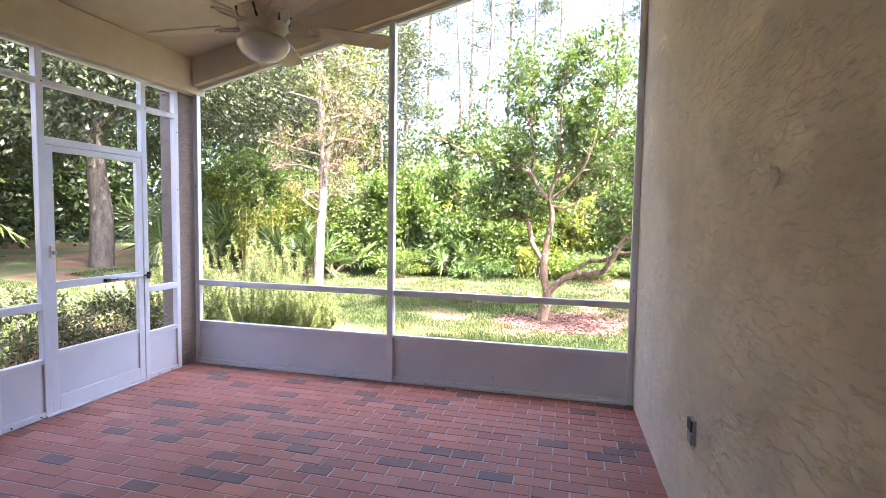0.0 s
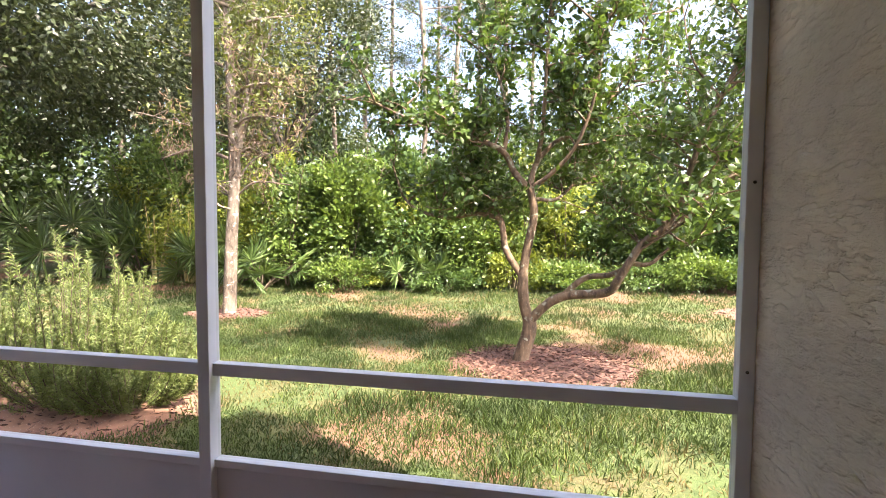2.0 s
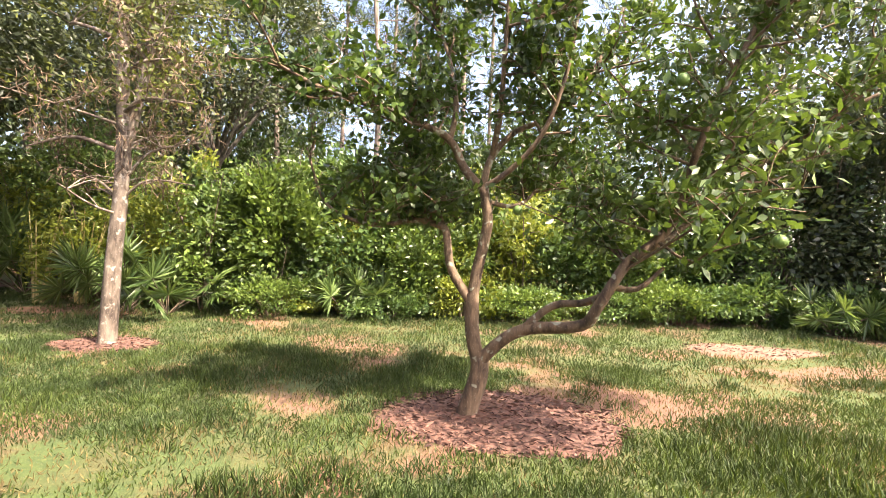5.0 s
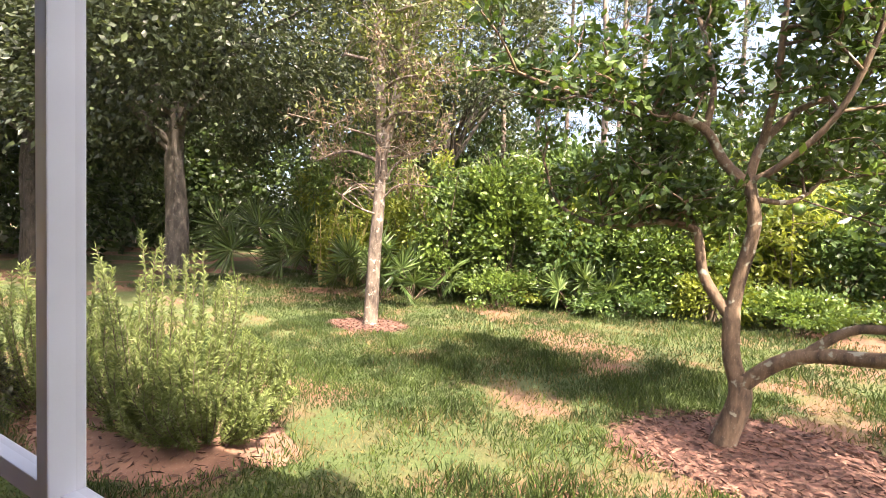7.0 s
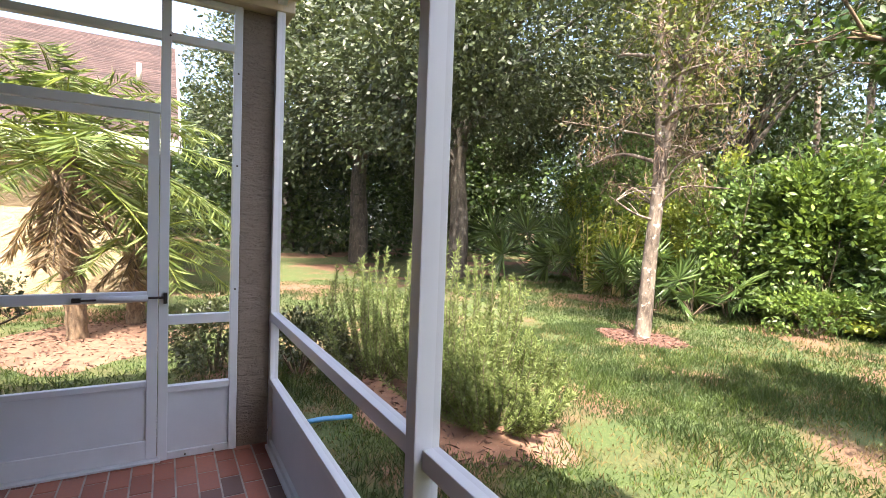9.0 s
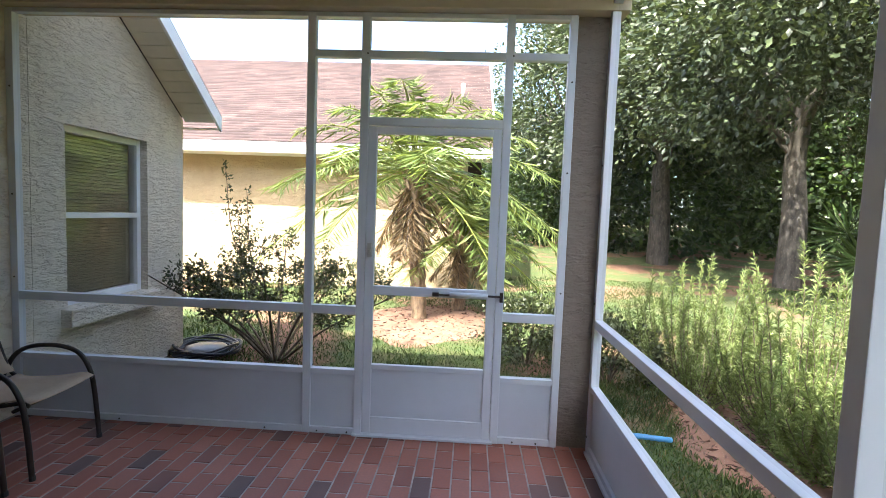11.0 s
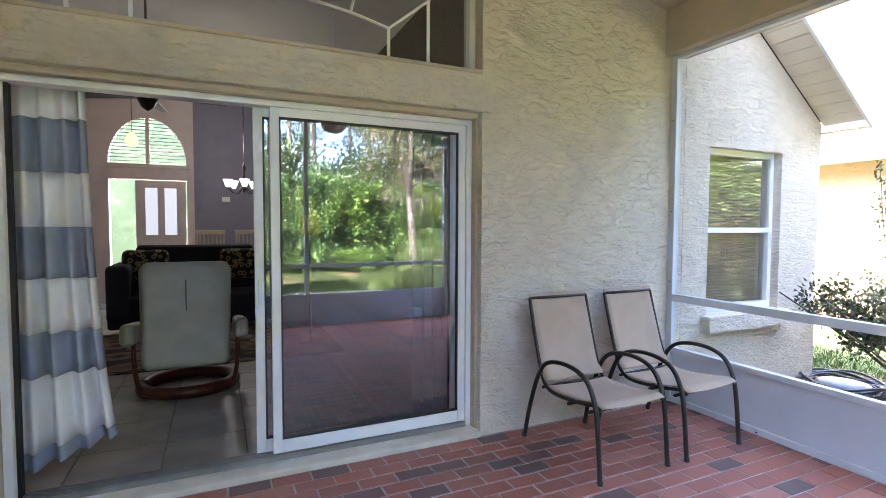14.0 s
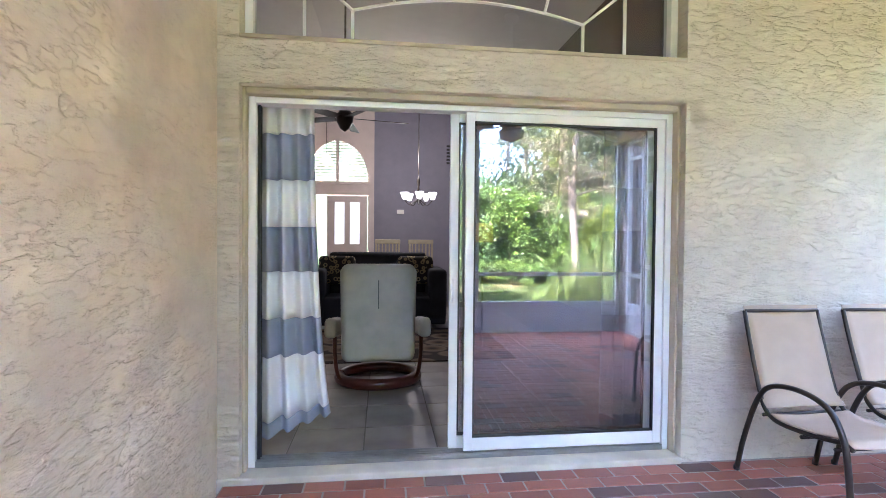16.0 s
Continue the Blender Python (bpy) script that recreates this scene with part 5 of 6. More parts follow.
def shrub(at, rad, n, leaf, mat, label, seed, name="shrub", stems=8, bark=TWIG, clusters=34, tight=0.17, group=""):
    rng = np.random.default_rng(seed)
    t = thing(name, at, label, "shrub", group)
    wd = Wood()
    for k in range(stems):
        a = rng.uniform(0, 2 * math.pi)
        r = rng.uniform(0.3, 0.9)
        e = Vector((math.cos(a) * rad[0] * r, math.sin(a) * rad[1] * r, rad[2] * rng.uniform(0.8, 1.5)))
        wd.limb([(e.x * 0.08, e.y * 0.08, -0.05), (e.x * 0.5, e.y * 0.5, e.z * 0.45), e], 0.012 + 0.008 * rad[2], 0.005, 10, 5)
    part("stems", wd.mesh("stems", bark), None, t)
    pts, out = blob_points(rng, n, rad, clusters, tight)
    pts[:, 2] += rad[2] * 0.95
    keep = pts[:, 2] > 0.02
    pts, out = pts[keep], out[keep]
    m = len(pts)
    part("foliage", leaves_mesh("foliage", pts, out, rng.uniform(0.7, 1.3, m) * leaf, rng.uniform(0.7, 1.2, m) * leaf * 0.55, mat, rng), None, t)
    return t


srng = np.random.default_rng(8)
mats = (SHRUB_LEAF, SHRUB_LEAF_B, SHRUB_LEAF, SHRUB_YELLOW, SHRUB_LEAF_B)
def lawn_edge(x):
    """Where the lawn meets the undergrowth."""
    return float(np.interp(x, (-9, -6, -1, 2, 5, 8, 10, 12, 14), (13.2, 12.8, 11.9, 12.6, 13.4, 13.6, 13.2, 12.0, 10.0)))


row = [(-8.0, 2.2, 1.5, 1.3), (-6.4, 2.0, 1.3, 1.6), (-4.8, 2.2, 1.4, 1.5), (-3.2, 2.4, 1.3, 1.5), (-2.0, 1.7, 1.2, 1.7), (-0.9, 1.2, 1.0, 1.7), (0.4, 1.6, 1.3, 1.5), (1.7, 1.7, 1.4, 1.3), (3.2, 1.8, 1.5, 1.4), (4.8, 1.7, 1.5, 1.2), (6.4, 1.6, 1.5, 1.5), (8.0, 1.5, 1.5, 1.7), (9.6, 1.5, 1.5, 1.8), (11.2, 1.5, 1.6, 1.8), (12.6, 1.4, 1.7, 1.9), (13.6, 1.2, 1.7, 1.9)]
for k, (x, back_off, r, h) in enumerate(row):
    y = lawn_edge(x) + back_off
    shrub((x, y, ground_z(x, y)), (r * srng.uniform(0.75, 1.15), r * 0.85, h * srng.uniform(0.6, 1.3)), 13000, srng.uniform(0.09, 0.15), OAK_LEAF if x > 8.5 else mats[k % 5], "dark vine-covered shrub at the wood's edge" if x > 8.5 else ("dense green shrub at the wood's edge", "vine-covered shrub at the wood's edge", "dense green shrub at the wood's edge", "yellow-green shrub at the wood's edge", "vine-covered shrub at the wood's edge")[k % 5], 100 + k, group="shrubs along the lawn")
low = [(x, lawn_edge(x) + 0.55, 0.95, h) for x, h in ((-0.4, 0.4), (0.4, 0.35), (1.2, 0.45), (2.0, 0.42), (2.8, 0.4), (3.6, 0.4), (4.4, 0.42), (5.2, 0.4), (6.0, 0.42), (6.9, 0.45), (7.9, 0.4), (8.9, 0.4), (10.0, 0.4), (11.2, 0.4))]
for k, (x, y, r, h) in enumerate(low):
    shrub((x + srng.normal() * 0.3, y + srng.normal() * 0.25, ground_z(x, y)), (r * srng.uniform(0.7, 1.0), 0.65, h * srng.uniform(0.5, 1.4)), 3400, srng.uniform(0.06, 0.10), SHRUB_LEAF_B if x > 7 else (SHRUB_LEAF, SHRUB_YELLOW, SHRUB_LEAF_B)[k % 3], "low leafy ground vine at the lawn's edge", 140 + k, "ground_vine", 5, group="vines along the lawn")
# leafy saplings that break the outline of the wood's edge
for k in range(16):
    x = -7.5 + k * 1.3 + srng.normal() * 0.3
    y = lawn_edge(x) + srng.uniform(0.6, 1.8)
    rng = np.random.default_rng(300 + k)
    t = thing("sapling", (x, y, ground_z(x, y)), "slender leafy sapling at the wood's edge", "sapling", "saplings along the lawn")
    wd, ends = Wood(), []
    for q in range(5):
        H = rng.uniform(1.6, 3.6)
        a = rng.uniform(0, 6.28)
        e = Vector((math.cos(a) * H * 0.28, math.sin(a) * H * 0.28, H))
        l = wd.limb([(e.x * 0.05, e.y * 0.05, 0), (e.x * 0.4, e.y * 0.4, H * 0.5), e], 0.022, 0.006, 14, 6)
        twigs_from(wd, l, rng, 10, 0.55, 0.007, 1.0, 0.25, 0.25, 0, ends)
    part("stems", wd.mesh("stems", TWIG), None, t)
    E_ = np.array(ends)
    idx = rng.integers(0, len(E_), 2600)
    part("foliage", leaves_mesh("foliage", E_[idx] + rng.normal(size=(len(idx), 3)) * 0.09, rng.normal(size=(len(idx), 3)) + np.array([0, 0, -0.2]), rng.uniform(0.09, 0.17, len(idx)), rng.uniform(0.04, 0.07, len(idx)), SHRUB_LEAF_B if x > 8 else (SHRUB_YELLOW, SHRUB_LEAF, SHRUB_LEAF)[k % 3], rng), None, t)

# far woods as one mass
wr = np.random.default_rng(31)
pp, oo = [], []
for k in range(64):
    a = radians(wr.uniform(-82, 62))
    d = wr.uniform(19, 34)
    r = wr.uniform(1.8, 3.0)
    center = abs(math.degrees(a) + 10) < 13
    h = wr.uniform(2.2, 3.0) if center else wr.uniform(2.6, 5.2)
    p, o = blob_points(wr, 2300, (r, r, h), 22, 0.25, -0.9)
    x, y = 3.4 + d * math.sin(a), 3.3 + d * math.cos(a)
    p += np.array((x, y, ground_z(x, y) + h * 0.85))
    pp.append(p)
    oo.append(o)
for k in range(34):
    a = radians(wr.uniform(-97, -52))
    d = wr.uniform(24, 40)
    r = wr.uniform(2.2, 3.6)
    h = wr.uniform(2.2, 5.0)
    p, o = blob_points(wr, 2000, (r, r, h), 22, 0.25, -0.9)
    x, y = 3.4 + d * math.sin(a), 3.3 + d * math.cos(a)
    pp.append(p + np.array((x, y, ground_z(x, y) + h * 0.8)))
    oo.append(o)
pp, oo = np.concatenate(pp), np.concatenate(oo)
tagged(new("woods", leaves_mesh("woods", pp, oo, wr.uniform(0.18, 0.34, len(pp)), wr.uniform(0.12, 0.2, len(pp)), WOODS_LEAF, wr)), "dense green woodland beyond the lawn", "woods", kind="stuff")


def palmetto(at, size, seed):
    rng = np.random.default_rng(seed)
    t = thing("saw_palmetto", at, "green fan-leaved saw palmetto", "palm", "palmettos at the wood's edge")
    pos, al, ln = [], [], []
    wd = Wood()
    for k in range(13):
        a = rng.uniform(0, 2 * math.pi)
        el = rng.uniform(0.4, 1.3)
        d = Vector((math.cos(a) * math.cos(el), math.sin(a) * math.cos(el), math.sin(el)))
        L = size * rng.uniform(0.7, 1.1)
        hub = d * L
        wd.limb([(0, 0, 0), d * L * 0.5 + Vector((0, 0, 0.05)), hub], 0.012, 0.006, 6, 5)
        s = d.orthogonal().normalized()
        u = d.cross(s)
        ph = rng.uniform(0, 6.28)
        s2 = s * math.cos(ph) + u * math.sin(ph)
        for j in range(24):
            b = (j / 23 - 0.5) * 4.2
            v = d * math.cos(b) + s2 * math.sin(b) + Vector((0, 0, -0.1))
            pos.append(tuple(hub))
            al.append(tuple(v))
            ln.append(size * 0.55 * rng.uniform(0.85, 1.1))
    part("stems", wd.mesh("stems", TWIG), None, t)
    part("fronds", leaves_mesh("fronds", np.array(pos), np.array(al), np.array(ln), 0.05, PALMETTO, rng, 0.1), None, t)


for k, (x, y, s) in enumerate(((-3.3, 12.1, 1.05), (-2.5, 12.1, 1.0), (-4.1, 12.5, 1.0), (-7.6, 12.6, 1.7), (-6.6, 13.2, 1.3), (0.6, 12.9, 0.7), (7.4, 13.7, 0.5), (9.7, 13.2, 0.8), (1.0, 13.3, 0.8))):
    palmetto((x, y, ground_z(x, y)), s, 60 + k)

# pale upright canes between the palmettos
CANE = simple("pale_yellow_cane", (0.36, 0.29, 0.12), 0.6, vary=0.25, scale=9)
for k, (x, y) in enumerate(((-5.3, 12.2), (-4.7, 12.6))):
    rng = np.random.default_rng(400 + k)
    t = thing("cane_clump", (x, y, ground_z(x, y)), "clump of pale yellow canes with sparse leaves", "shrub", "canes at the wood's edge")
    wd, ends = Wood(), []
    for q in range(13):
        a, L = rng.uniform(0, 6.28), rng.uniform(1.1, 2.0)
        e = Vector((math.cos(a) * 0.45, math.sin(a) * 0.35, L))
        l = wd.limb([(e.x * 0.25, e.y * 0.25, 0), (e.x * 0.5, e.y * 0.5, L * 0.5), e], 0.02, 0.008, 12, 6)
        ends += [tuple(v) for v in l[5:]]
    part("canes", wd.mesh("canes", CANE), None, t)
    E_ = np.array(ends)
    idx = rng.integers(0, len(E_), 900)
    part("foliage", leaves_mesh("foliage", E_[idx] + rng.normal(size=(900, 3)) * 0.12, rng.normal(size=(900, 3)), rng.uniform(0.1, 0.18, 900), 0.05, SHRUB_YELLOW, rng), None, t)

# rosemary clumps beside the porch


def rosemary(at, rad, h, n, seed, label):
    rng = np.random.default_rng(seed)
    t = thing("rosemary_bush", at, label, "shrub", "rosemary by the porch")
    wd = Wood()
    pos, al = [], []
    for k in range(n):
        a = rng.uniform(0, 2 * math.pi)
        r = math.sqrt(rng.uniform(0, 1))
        bx, by = math.cos(a) * r * rad * 0.35, math.sin(a) * r * rad * 0.35
        tx, ty = math.cos(a) * r * rad, math.sin(a) * r * rad
        hh = h * rng.uniform(0.5, 1.05) * (1 - 0.45 * r * r)
        pts = wd.limb([(bx, by, 0), (tx * 0.8, ty * 0.8, hh * 0.35), (tx * 1.02, ty * 1.02, hh * 0.7), (tx * 1.08 + rng.normal() * 0.03, ty * 1.08 + rng.normal() * 0.03, hh)], 0.006, 0.002, 12, 4)
        for i in range(2, len(pts)):
            p = pts[i]
            d = pts[i] - pts[i - 1]
            for j in range(26):
                q = p - d * rng.uniform(0, 1)
                pos.append(tuple(q))
                v = Vector(rng.normal(size=3)).normalized() * 0.75 + d.normalized() * 0.75
                al.append(tuple(v))
    part("stems", wd.mesh("stems", TWIG), None, t)
    m = len(pos)
    part("needles", leaves_mesh("needles", np.array(pos), np.array(al), rng.uniform(0.03, 0.06, m), 0.009, ROSEMARY, rng, 0.05), None, t)


rosemary((-0.40, 5.6, -0.12), 0.75, 1.5, 75, 71, "tall feathery green rosemary bush beside the porch")
rosemary((0.12, 5.68, -0.12), 0.58, 0.85, 100, 72, "bushy grey-green rosemary beside the porch")
rosemary((-1.35, 5.3, -0.12), 0.62, 1.35, 70, 73, "tall feathery green rosemary bush beside the porch")
shrub((-1.7, 4.6, -0.12), (0.5, 0.45, 0.32), 2600, 0.05, AZALEA, "low dark green shrub by the porch corner", 74, stems=8)
shrub((-2.14, 3.87, -0.12), (0.55, 0.5, 0.36), 3200, 0.05, AZALEA, "low clipped green shrub by the screen door", 75, stems=10)

# azalea outside the wing window
az = thing("azalea_bush", (-1.85, 1.22, -0.12), "open twiggy azalea bush with small dark leaves", "shrub")
wd, ends = Wood(), []
ar = np.random.default_rng(41)
for k in range(13):
    a = 2 * math.pi * k / 13 + ar.normal() * 0.2
    L = ar.uniform(0.8, 1.45)
    e = Vector((math.cos(a) * L * 0.7, math.sin(a) * L, ar.uniform(0.65, 1.2)))
    q = wd.limb([(e.x * 0.06, e.y * 0.06, 0), (e.x * 0.45, e.y * 0.45, e.z * 0.5), e], 0.016, 0.006, 12, 6)
    twigs_from(wd, q, ar, 7, 0.32, 0.005, 0.9, 0.4, 0.45, 1, ends)
for x, y, z in ((0.0, -0.55, 2.0), (0.05, -0.3, 1.75), (-0.05, -0.45, 1.6)):
    q = wd.limb([(0, 0, 0.5), (x, y * 0.8, z * 0.6), (x, y, z)], 0.008, 0.003, 14, 5)
    ends += [tuple(v) for v in q[6:] for _ in range(6)]
part("stems", wd.mesh("stems", TWIG), None, az)
E_ = np.array(ends)
idx = ar.integers(0, len(E_), 8000)
pos = E_[idx] + ar.normal(size=(len(idx), 3)) * 0.02
part("foliage", leaves_mesh("foliage", pos, ar.normal(size=(len(idx), 3)) + np.array([0, 0, 0.3]), ar.uniform(0.035, 0.06, len(idx)), ar.uniform(0.016, 0.026, len(idx)), AZALEA, ar), None, az)


def feather_palm(at, trunk_h, frond_len, count, seed, lean, label):
    rng = np.random.default_rng(seed)
    t = thing("date_palm", at, label, "palm", "palms by the neighbouring house")
    bm = bmesh.new()
    prof = curve_pts([(0, 0, -0.05), (lean[0] * 0.5, lean[1] * 0.5, trunk_h * 0.5), (lean[0], lean[1], trunk_h)], 22)
    vs, fs = tube_arrays(prof, [0.13 + 0.02 * (i % 2) - 0.03 * abs(i / 22 - 0.9) for i in range(len(prof))], 10)
    part("trunk", raw_mesh("trunk", vs, fs[:-2], PALM_TRUNK), None, t, "rough trunk with old leaf bases")
    top = Vector((lean[0], lean[1], trunk_h))
    green, dry = ([], [], []), ([], [], [])
    wd, wd2 = Wood(), Wood()
    for k in range(count):
        a = 2.399 * k + rng.normal() * 0.2
        f = k / count
        dead = f < 0.16
        el = -1.4 + 0.6 * rng.random() if dead else -0.15 + 1.65 * ((f - 0.16) / 0.84) + rng.normal() * 0.08
        L = frond_len * (0.5 if dead else rng.uniform(0.85, 1.1))
        d = Vector((math.cos(a) * math.cos(el), math.sin(a) * math.cos(el), math.sin(el)))
        droop = 0.10 if dead else 0.48
        pts = [top + d * L * u + Vector((0, 0, -droop * L * u * u)) for u in (0.0, 0.3, 0.6, 0.85, 1.0)]
        rach = (wd2 if dead else wd).limb(pts, 0.014, 0.003, 22, 5)
        tgt = dry if dead else green
        for i in range(3, len(rach)):
            u = i / len(rach)
            dd = (rach[i] - rach[i - 1]).normalized()
            s = dd.cross(Vector((0, 0, 1)))
            s = s.normalized() if s.length > 0.05 else Vector((1, 0, 0))
            for sgn in (-1, 1):
                for h in (0, 0.5):
                    p = rach[i - 1].lerp(rach[i], h)
                    tgt[0].append(tuple(p))
                    tgt[1].append(tuple(s * sgn + dd * 0.55 + Vector((0, 0, rng.uniform(-0.75, 0.0)))))
                    tgt[2].append(frond_len * 0.22 * (1 - 0.55 * abs(u - 0.45) * 1.6) * rng.uniform(0.85, 1.1))
    part("frond_stems", wd.mesh("frond_stems", SHRUB_YELLOW), None, t)
    part("fronds", leaves_mesh("fronds", np.array(green[0]), np.array(green[1]), np.array(green[2]), 0.006, PALM_LEAF, rng, 0.1), None, t, "green feather fronds")
    part("dead_fronds", leaves_mesh("dead_fronds", np.array(dry[0]), np.array(dry[1]), np.array(dry[2]), 0.007, DEAD_LEAF, rng, 0.1), None, t, "dry brown hanging fronds")
    part("dead_stems", wd2.mesh("dead_stems", TWIG), None, t)
    bm = bmesh.new()
    for k in range(26):
        a = rng.uniform(0, 6.28)
        z = trunk_h * rng.uniform(0.72, 1.05)
        r = 0.12
        tube(bm, [(lean[0] * z / trunk_h + r * math.cos(a), lean[1] * z / trunk_h + r * math.sin(a), z), (lean[0] * z / trunk_h + (r + 0.07) * math.cos(a), lean[1] * z / trunk_h + (r + 0.07) * math.sin(a), z + 0.16)], [0.03, 0.012], 5)
    part("leaf_bases", bm, DEAD_LEAF, t, "brown cut leaf bases")


feather_palm((-4.1, 2.5, -0.12), 2.15, 2.25, 50, 51, (0.0, -0.14), "young date palm with drooping feather fronds")
feather_palm((-4.9, 3.05, -0.12), 1.2, 1.55, 32, 52, (0.05, 0.05), "short date palm with drooping feather fronds")

# coiled hose on the ground and a blue hose by the porch
HOSE = simple("black_hose", (0.025, 0.025, 0.035), 0.4)
hz = thing("garden_hose", (-1.95, 0.42, -0.12), "coiled dark garden hose around a grey lid", "hose")
bm = bmesh.new()
hr = np.random.default_rng(9)
for k in range(9):
    r = 0.26 + 0.012 * k + hr.normal() * 0.01
    z = 0.02 + 0.018 * (k % 5) + 0.01
    tube(bm, [(r * 1.0 * math.cos(a), r * math.sin(a), z + 0.02 * math.sin(3 * a + k)) for a in [2 * math.pi * j / 40 for j in range(41)]], 0.011, 6)
part("coil", bm, HOSE, hz, smooth=True)
bm = bmesh.new()
lathe(bm, [(0.0, 0.10), (0.12, 0.095), (0.2, 0.075), (0.22, 0.05), (0.22, 0.0)], 28)
part("lid", bm, simple("grey_plastic_lid", (0.13, 0.14, 0.155), 0.3), hz, "shiny grey plastic lid", smooth=True)
bh = thing("blue_pipe", (-0.35, 4.52, -0.1), "short piece of blue hose on the soil", "hose")
bm = bmesh.new()
tube(bm, curve_pts([(-0.03, -0.16, 0.03), (0.0, -0.05, 0.045), (0.02, 0.06, 0.045), (0.0, 0.17, 0.03)], 14), 0.02, 8)
part("hose", bm, simple("blue_plastic", (0.06, 0.22, 0.42), 0.4), bh, smooth=True)

# mulch rings under the trees
MULCH = simple("red_brown_mulch", (0.115, 0.056, 0.04), 0.95, vary=0.5, scale=20, grain=60, relief=0.6)
SANDY = simple("sandy_soil", (0.19, 0.105, 0.07), 0.95, vary=0.2, scale=9, grain=90, relief=0.3)
CHIP = leaf_material("mulch_chip", (0.05, 0.026, 0.019), (0.20, 0.105, 0.075), 0.0, 0.9)
for (x, y, rx, ry, nchips, lab) in ((3.63, 7.7, 1.08, 0.82, 2600, "red-brown mulch ring under the citrus tree"), (-1.66, 9.62, 0.75, 0.55, 900, "red-brown mulch ring under the slender tree"), (7.6, 11.6, 1.15, 0.5, 500, "bare sandy patch in the lawn"), (-3.95, 2.7, 1.3, 1.1, 700, "sandy mulch bed under the palms"), (-0.45, 5.55, 1.35, 0.75, 900, "sandy mulch bed under the rosemary")):
    m = thing("mulch_bed", (x, y, ground_z(x, y)), lab, "mulch", kind="stuff")
    rng = np.random.default_rng(int(abs(x * 10)))
    N = 40
    vs = [(0, 0, 0.035)]
    for ring, h in ((0.5, 0.032), (0.85, 0.026), (1.0, -0.03)):
        for k in range(N):
            a = 2 * math.pi * k / N
            j = 1 + 0.12 * math.sin(3 * a + x) + 0.07 * math.sin(7 * a + y)
            vs.append((rx * ring * j * math.cos(a), ry * ring * j * math.sin(a), h))
    fs = [(0, 1 + k, 1 + (k + 1) % N) for k in range(N)]
    for r in range(2):
        for k in range(N):
            a, b = 1 + r * N + k, 1 + r * N + (k + 1) % N
            fs += [(a, a + N, b + N), (a, b + N, b)]
    part("soil", raw_mesh("soil", vs, fs, SANDY if "sandy" in lab else MULCH, True), None, m)
    rr = np.sqrt(rng.random(nchips)) * 0.98
    aa = rng.random(nchips) * 6.283
    pos = np.stack([rx * rr * np.cos(aa), ry * rr * np.sin(aa), 0.036 - 0.012 * rr + rng.random(nchips) * 0.012], 1)
    al = rng.normal(size=(nchips, 3)) * np.array([1, 1, 0.15])
    part("chips", leaves_mesh("chips", pos, al, rng.uniform(0.03, 0.09, nchips), rng.uniform(0.01, 0.025, nchips), CHIP, rng), None, m)

# grass
gr = np.random.default_rng(77)


def patches(x, y, size, seed):
    """Smooth random values of about -0.5 to 0.5 over the plan."""
    g = np.random.default_rng(seed).random((97, 97)) - 0.5
    u, v = (x + 40) / size % 96, (y + 40) / size % 96
    i, j = u.astype(int), v.astype(int)
    a, b = u - i, v - j
    a, b = a * a * (3 - 2 * a), b * b * (3 - 2 * b)
    return (g[i, j] * (1 - a) + g[i + 1, j] * a) * (1 - b) + (g[i, j + 1] * (1 - a) + g[i + 1, j + 1] * a) * b


def grass(name, n, x0, x1, y0, y1, mat, hmin, hmax, width, bare):
    x = gr.uniform(x0, x1, n)
    y = gr.uniform(y0, y1, n)
    keep = ~((x > -0.25) & (x < 4.55) & (y < 4.14) & (y > -9))
    keep &= ~((x < -6.6) & (y < 3.6) & (x > -20))
    keep &= ~((x > -2.4) & (x < 0.1) & (y < 0.2))
    for cx, cy, rx, ry in ((3.63, 7.7, 1.05, 0.8), (-1.66, 9.62, 0.7, 0.5), (7.6, 11.6, 1.05, 0.45), (-3.95, 2.7, 1.2, 1.0), (-0.45, 5.55, 1.25, 0.7)):
        keep &= ((x - cx) / rx) ** 2 + ((y - cy) / ry) ** 2 > gr.uniform(0.7, 1.15, n)
    pat = patches(x, y, 1.1, 1) * 2.6 + patches(x, y, 0.35, 2) * 1.6 + gr.normal(size=n) * 0.45
    keep &= pat > bare if mat is GRASS_LEAF else pat < bare
    x, y = x[keep], y[keep]
    m = len(x)
    z = np.array([ground_z(a, b) for a, b in zip(x, y)])
    al = gr.normal(size=(m, 3)) * 0.6 + np.array([0, 0, 1.0])
    al[:, 2] = np.abs(al[:, 2])
    tall = 0.75 + 1.1 * np.clip(patches(x, y, 0.22, 5) + patches(x, y, 0.7, 6) + 0.25, 0, 1)
    tagged(new(name, leaves_mesh(name, np.stack([x, y, z - 0.004], 1), al, gr.uniform(hmin, hmax, m) * tall, width, mat, gr, 0.0)), "short patchy lawn grass" if mat is GRASS_LEAF else "dry straw-coloured lawn grass", "grass", kind="stuff")


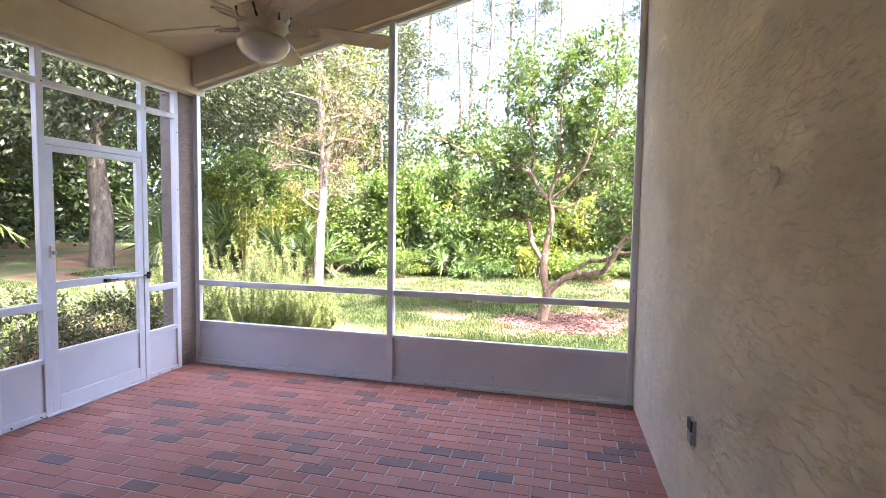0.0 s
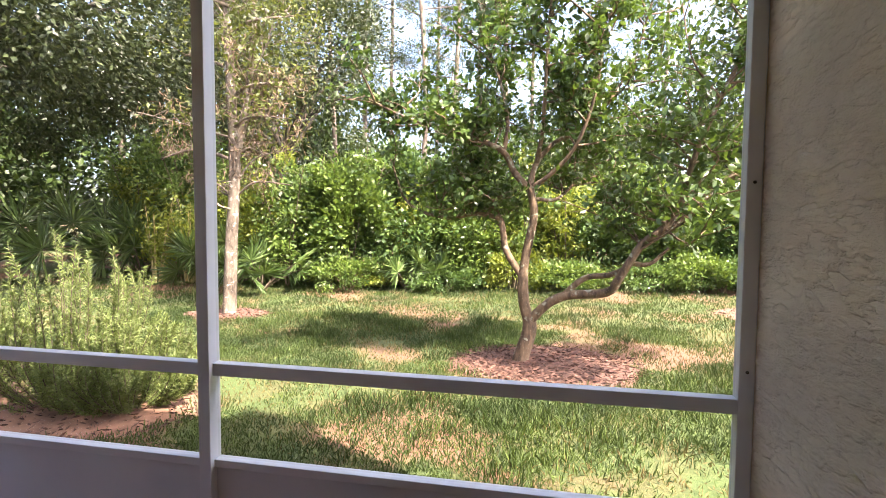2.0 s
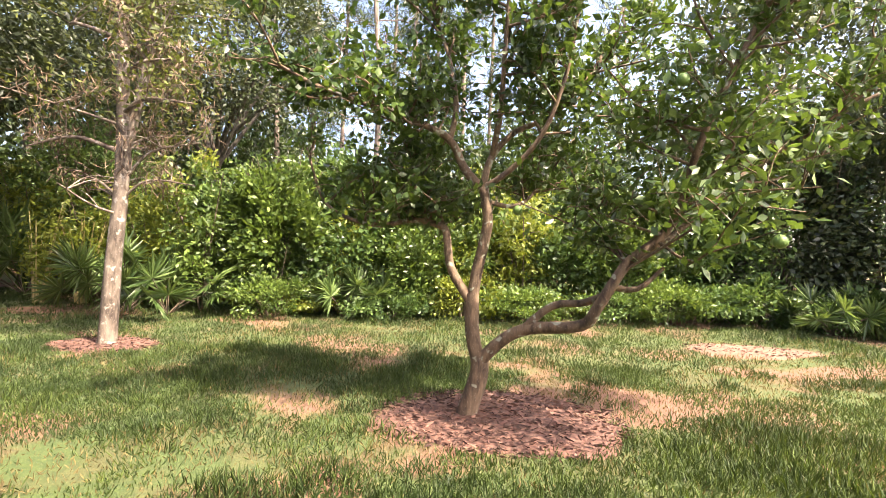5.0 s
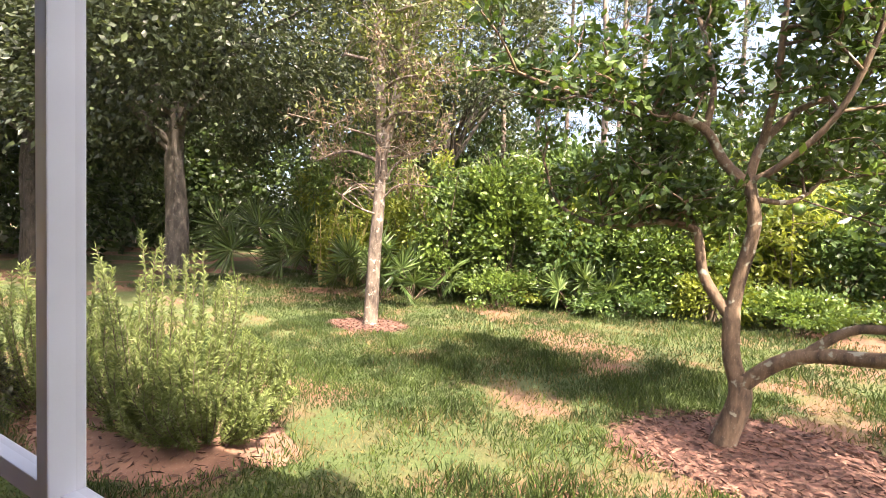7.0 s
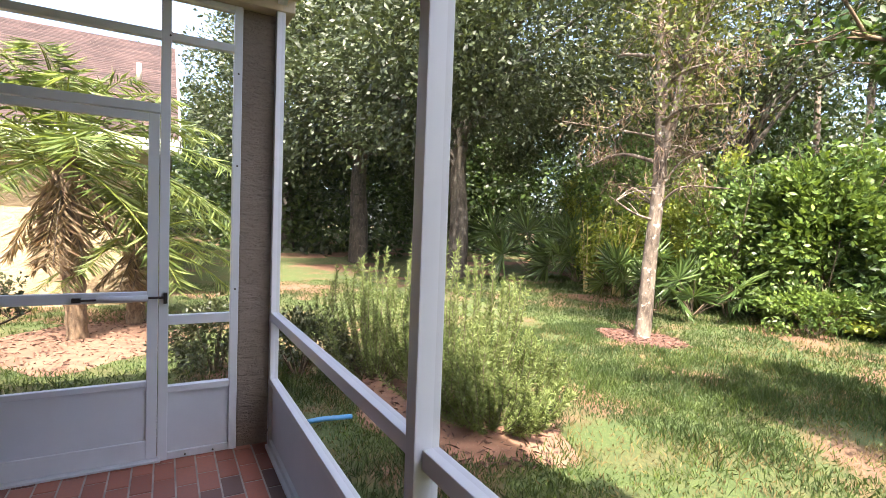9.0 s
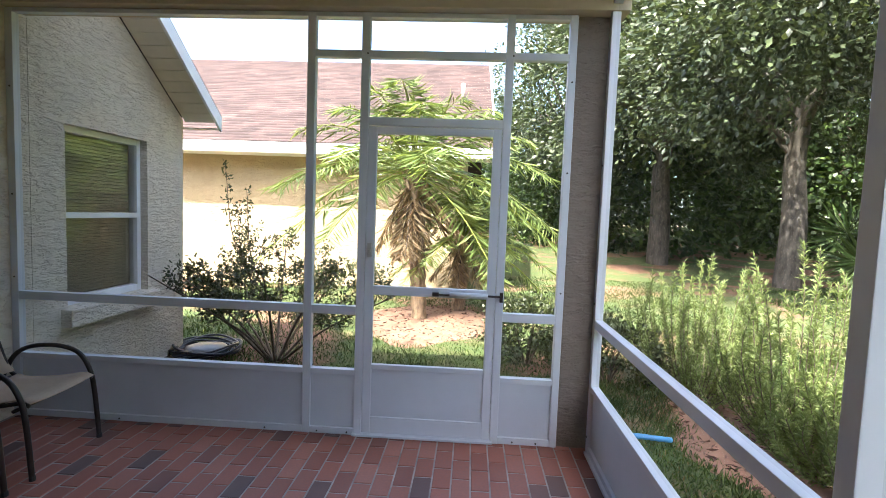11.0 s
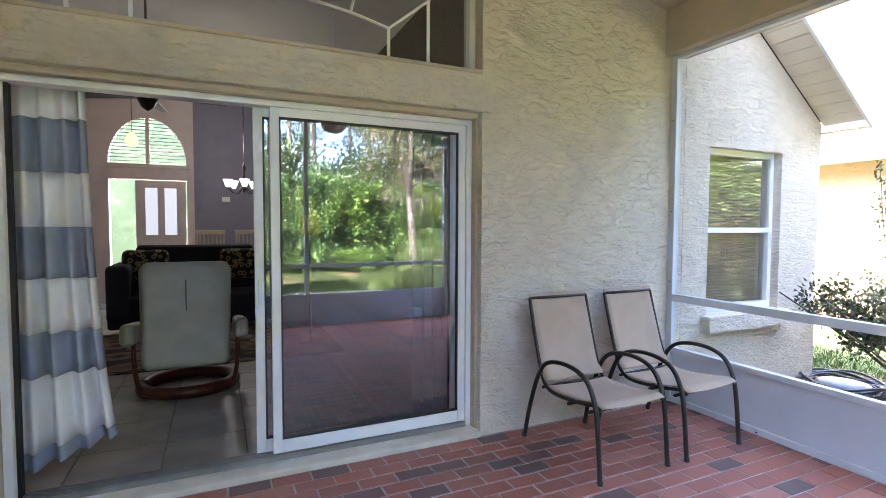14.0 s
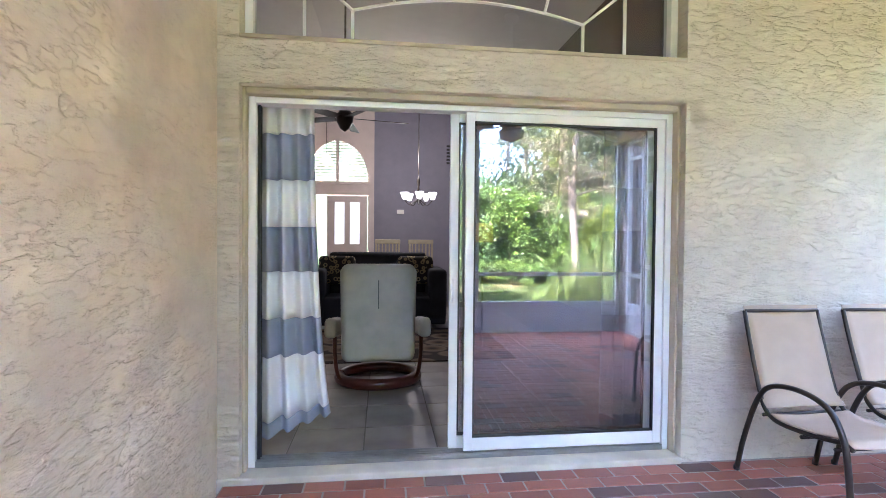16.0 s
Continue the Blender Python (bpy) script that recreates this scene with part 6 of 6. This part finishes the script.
grass("grass", 260000, -3, 9, 4.1, 10, GRASS_LEAF, 0.03, 0.09, 0.009, -0.45)
grass("grass", 90000, -8, 12, 9, 14.5, GRASS_LEAF, 0.04, 0.10, 0.013, -0.6)
grass("grass", 60000, -9, 0, -1, 8, GRASS_LEAF, 0.035, 0.08, 0.010, -1.0)
grass("dry_grass", 60000, -4, 10, 4.1, 13, STRAW_LEAF, 0.03, 0.07, 0.009, 0.1)

# ---- red pavers of the porch floor, last ----
PX, PY = 0.2115, 0.1065
bm = bmesh.new()
box(bm, -PX / 2 + 0.005, PX / 2 - 0.005, -PY / 2 + 0.0045, PY / 2 - 0.0045, -0.02, 0.0)
bmesh.ops.bevel(bm, geom=[e for e in bm.edges if all(v.co.z > -0.01 for v in e.verts)], offset=0.003, segments=1, affect='EDGES')
brick_me = mesh_from(bm, "brick", BRICK)
fl = bpy.data.objects["floor"]
br = np.random.default_rng(2)
cv = np.empty(len(brick_me.vertices) * 3, np.float32)
brick_me.vertices.foreach_get("co", cv)
cv = cv.reshape(-1, 3)
faces0 = [tuple(p.vertices) for p in brick_me.polygons]
rest_v, rest_f = [], []
made = 0
rows = int((4.05 - 0.175) / PY)
for j in range(rows):
    y = 0.175 + (j + 0.5) * PY
    off = 0.0 if j % 2 else PX / 2
    for i in range(-1, 22):
        x0 = i * PX + off - 0.05
        x1 = x0 + PX
        if x1 < -0.02 or x0 > 4.286:
            continue
        cx0, cx1 = max(x0, -0.08), min(x1, 4.286)
        if cx1 - cx0 < 0.03:
            continue
        sx = (cx1 - cx0) / PX
        z = 0.0 + br.normal() * 0.0008
        if 0.9 < y < 2.45 and sx > 0.99 and made < 300:
            ob = part("brick", brick_me, BRICK, fl)
            ob.location = ((cx0 + cx1) / 2, y, z)
            made += 1
        else:
            k = len(rest_v)
            rest_v += [(v[0] * sx + (cx0 + cx1) / 2, v[1] + y, v[2] + z) for v in cv]
            rest_f += [tuple(q + k for q in f) for f in faces0]
me = bpy.data.meshes.new("brick_field")
me.from_pydata(rest_v, [], rest_f)
me.materials.append(BRICK)
tagged(part("brick_field", me, BRICK, fl), "red pavers of the porch floor", kind="stuff")
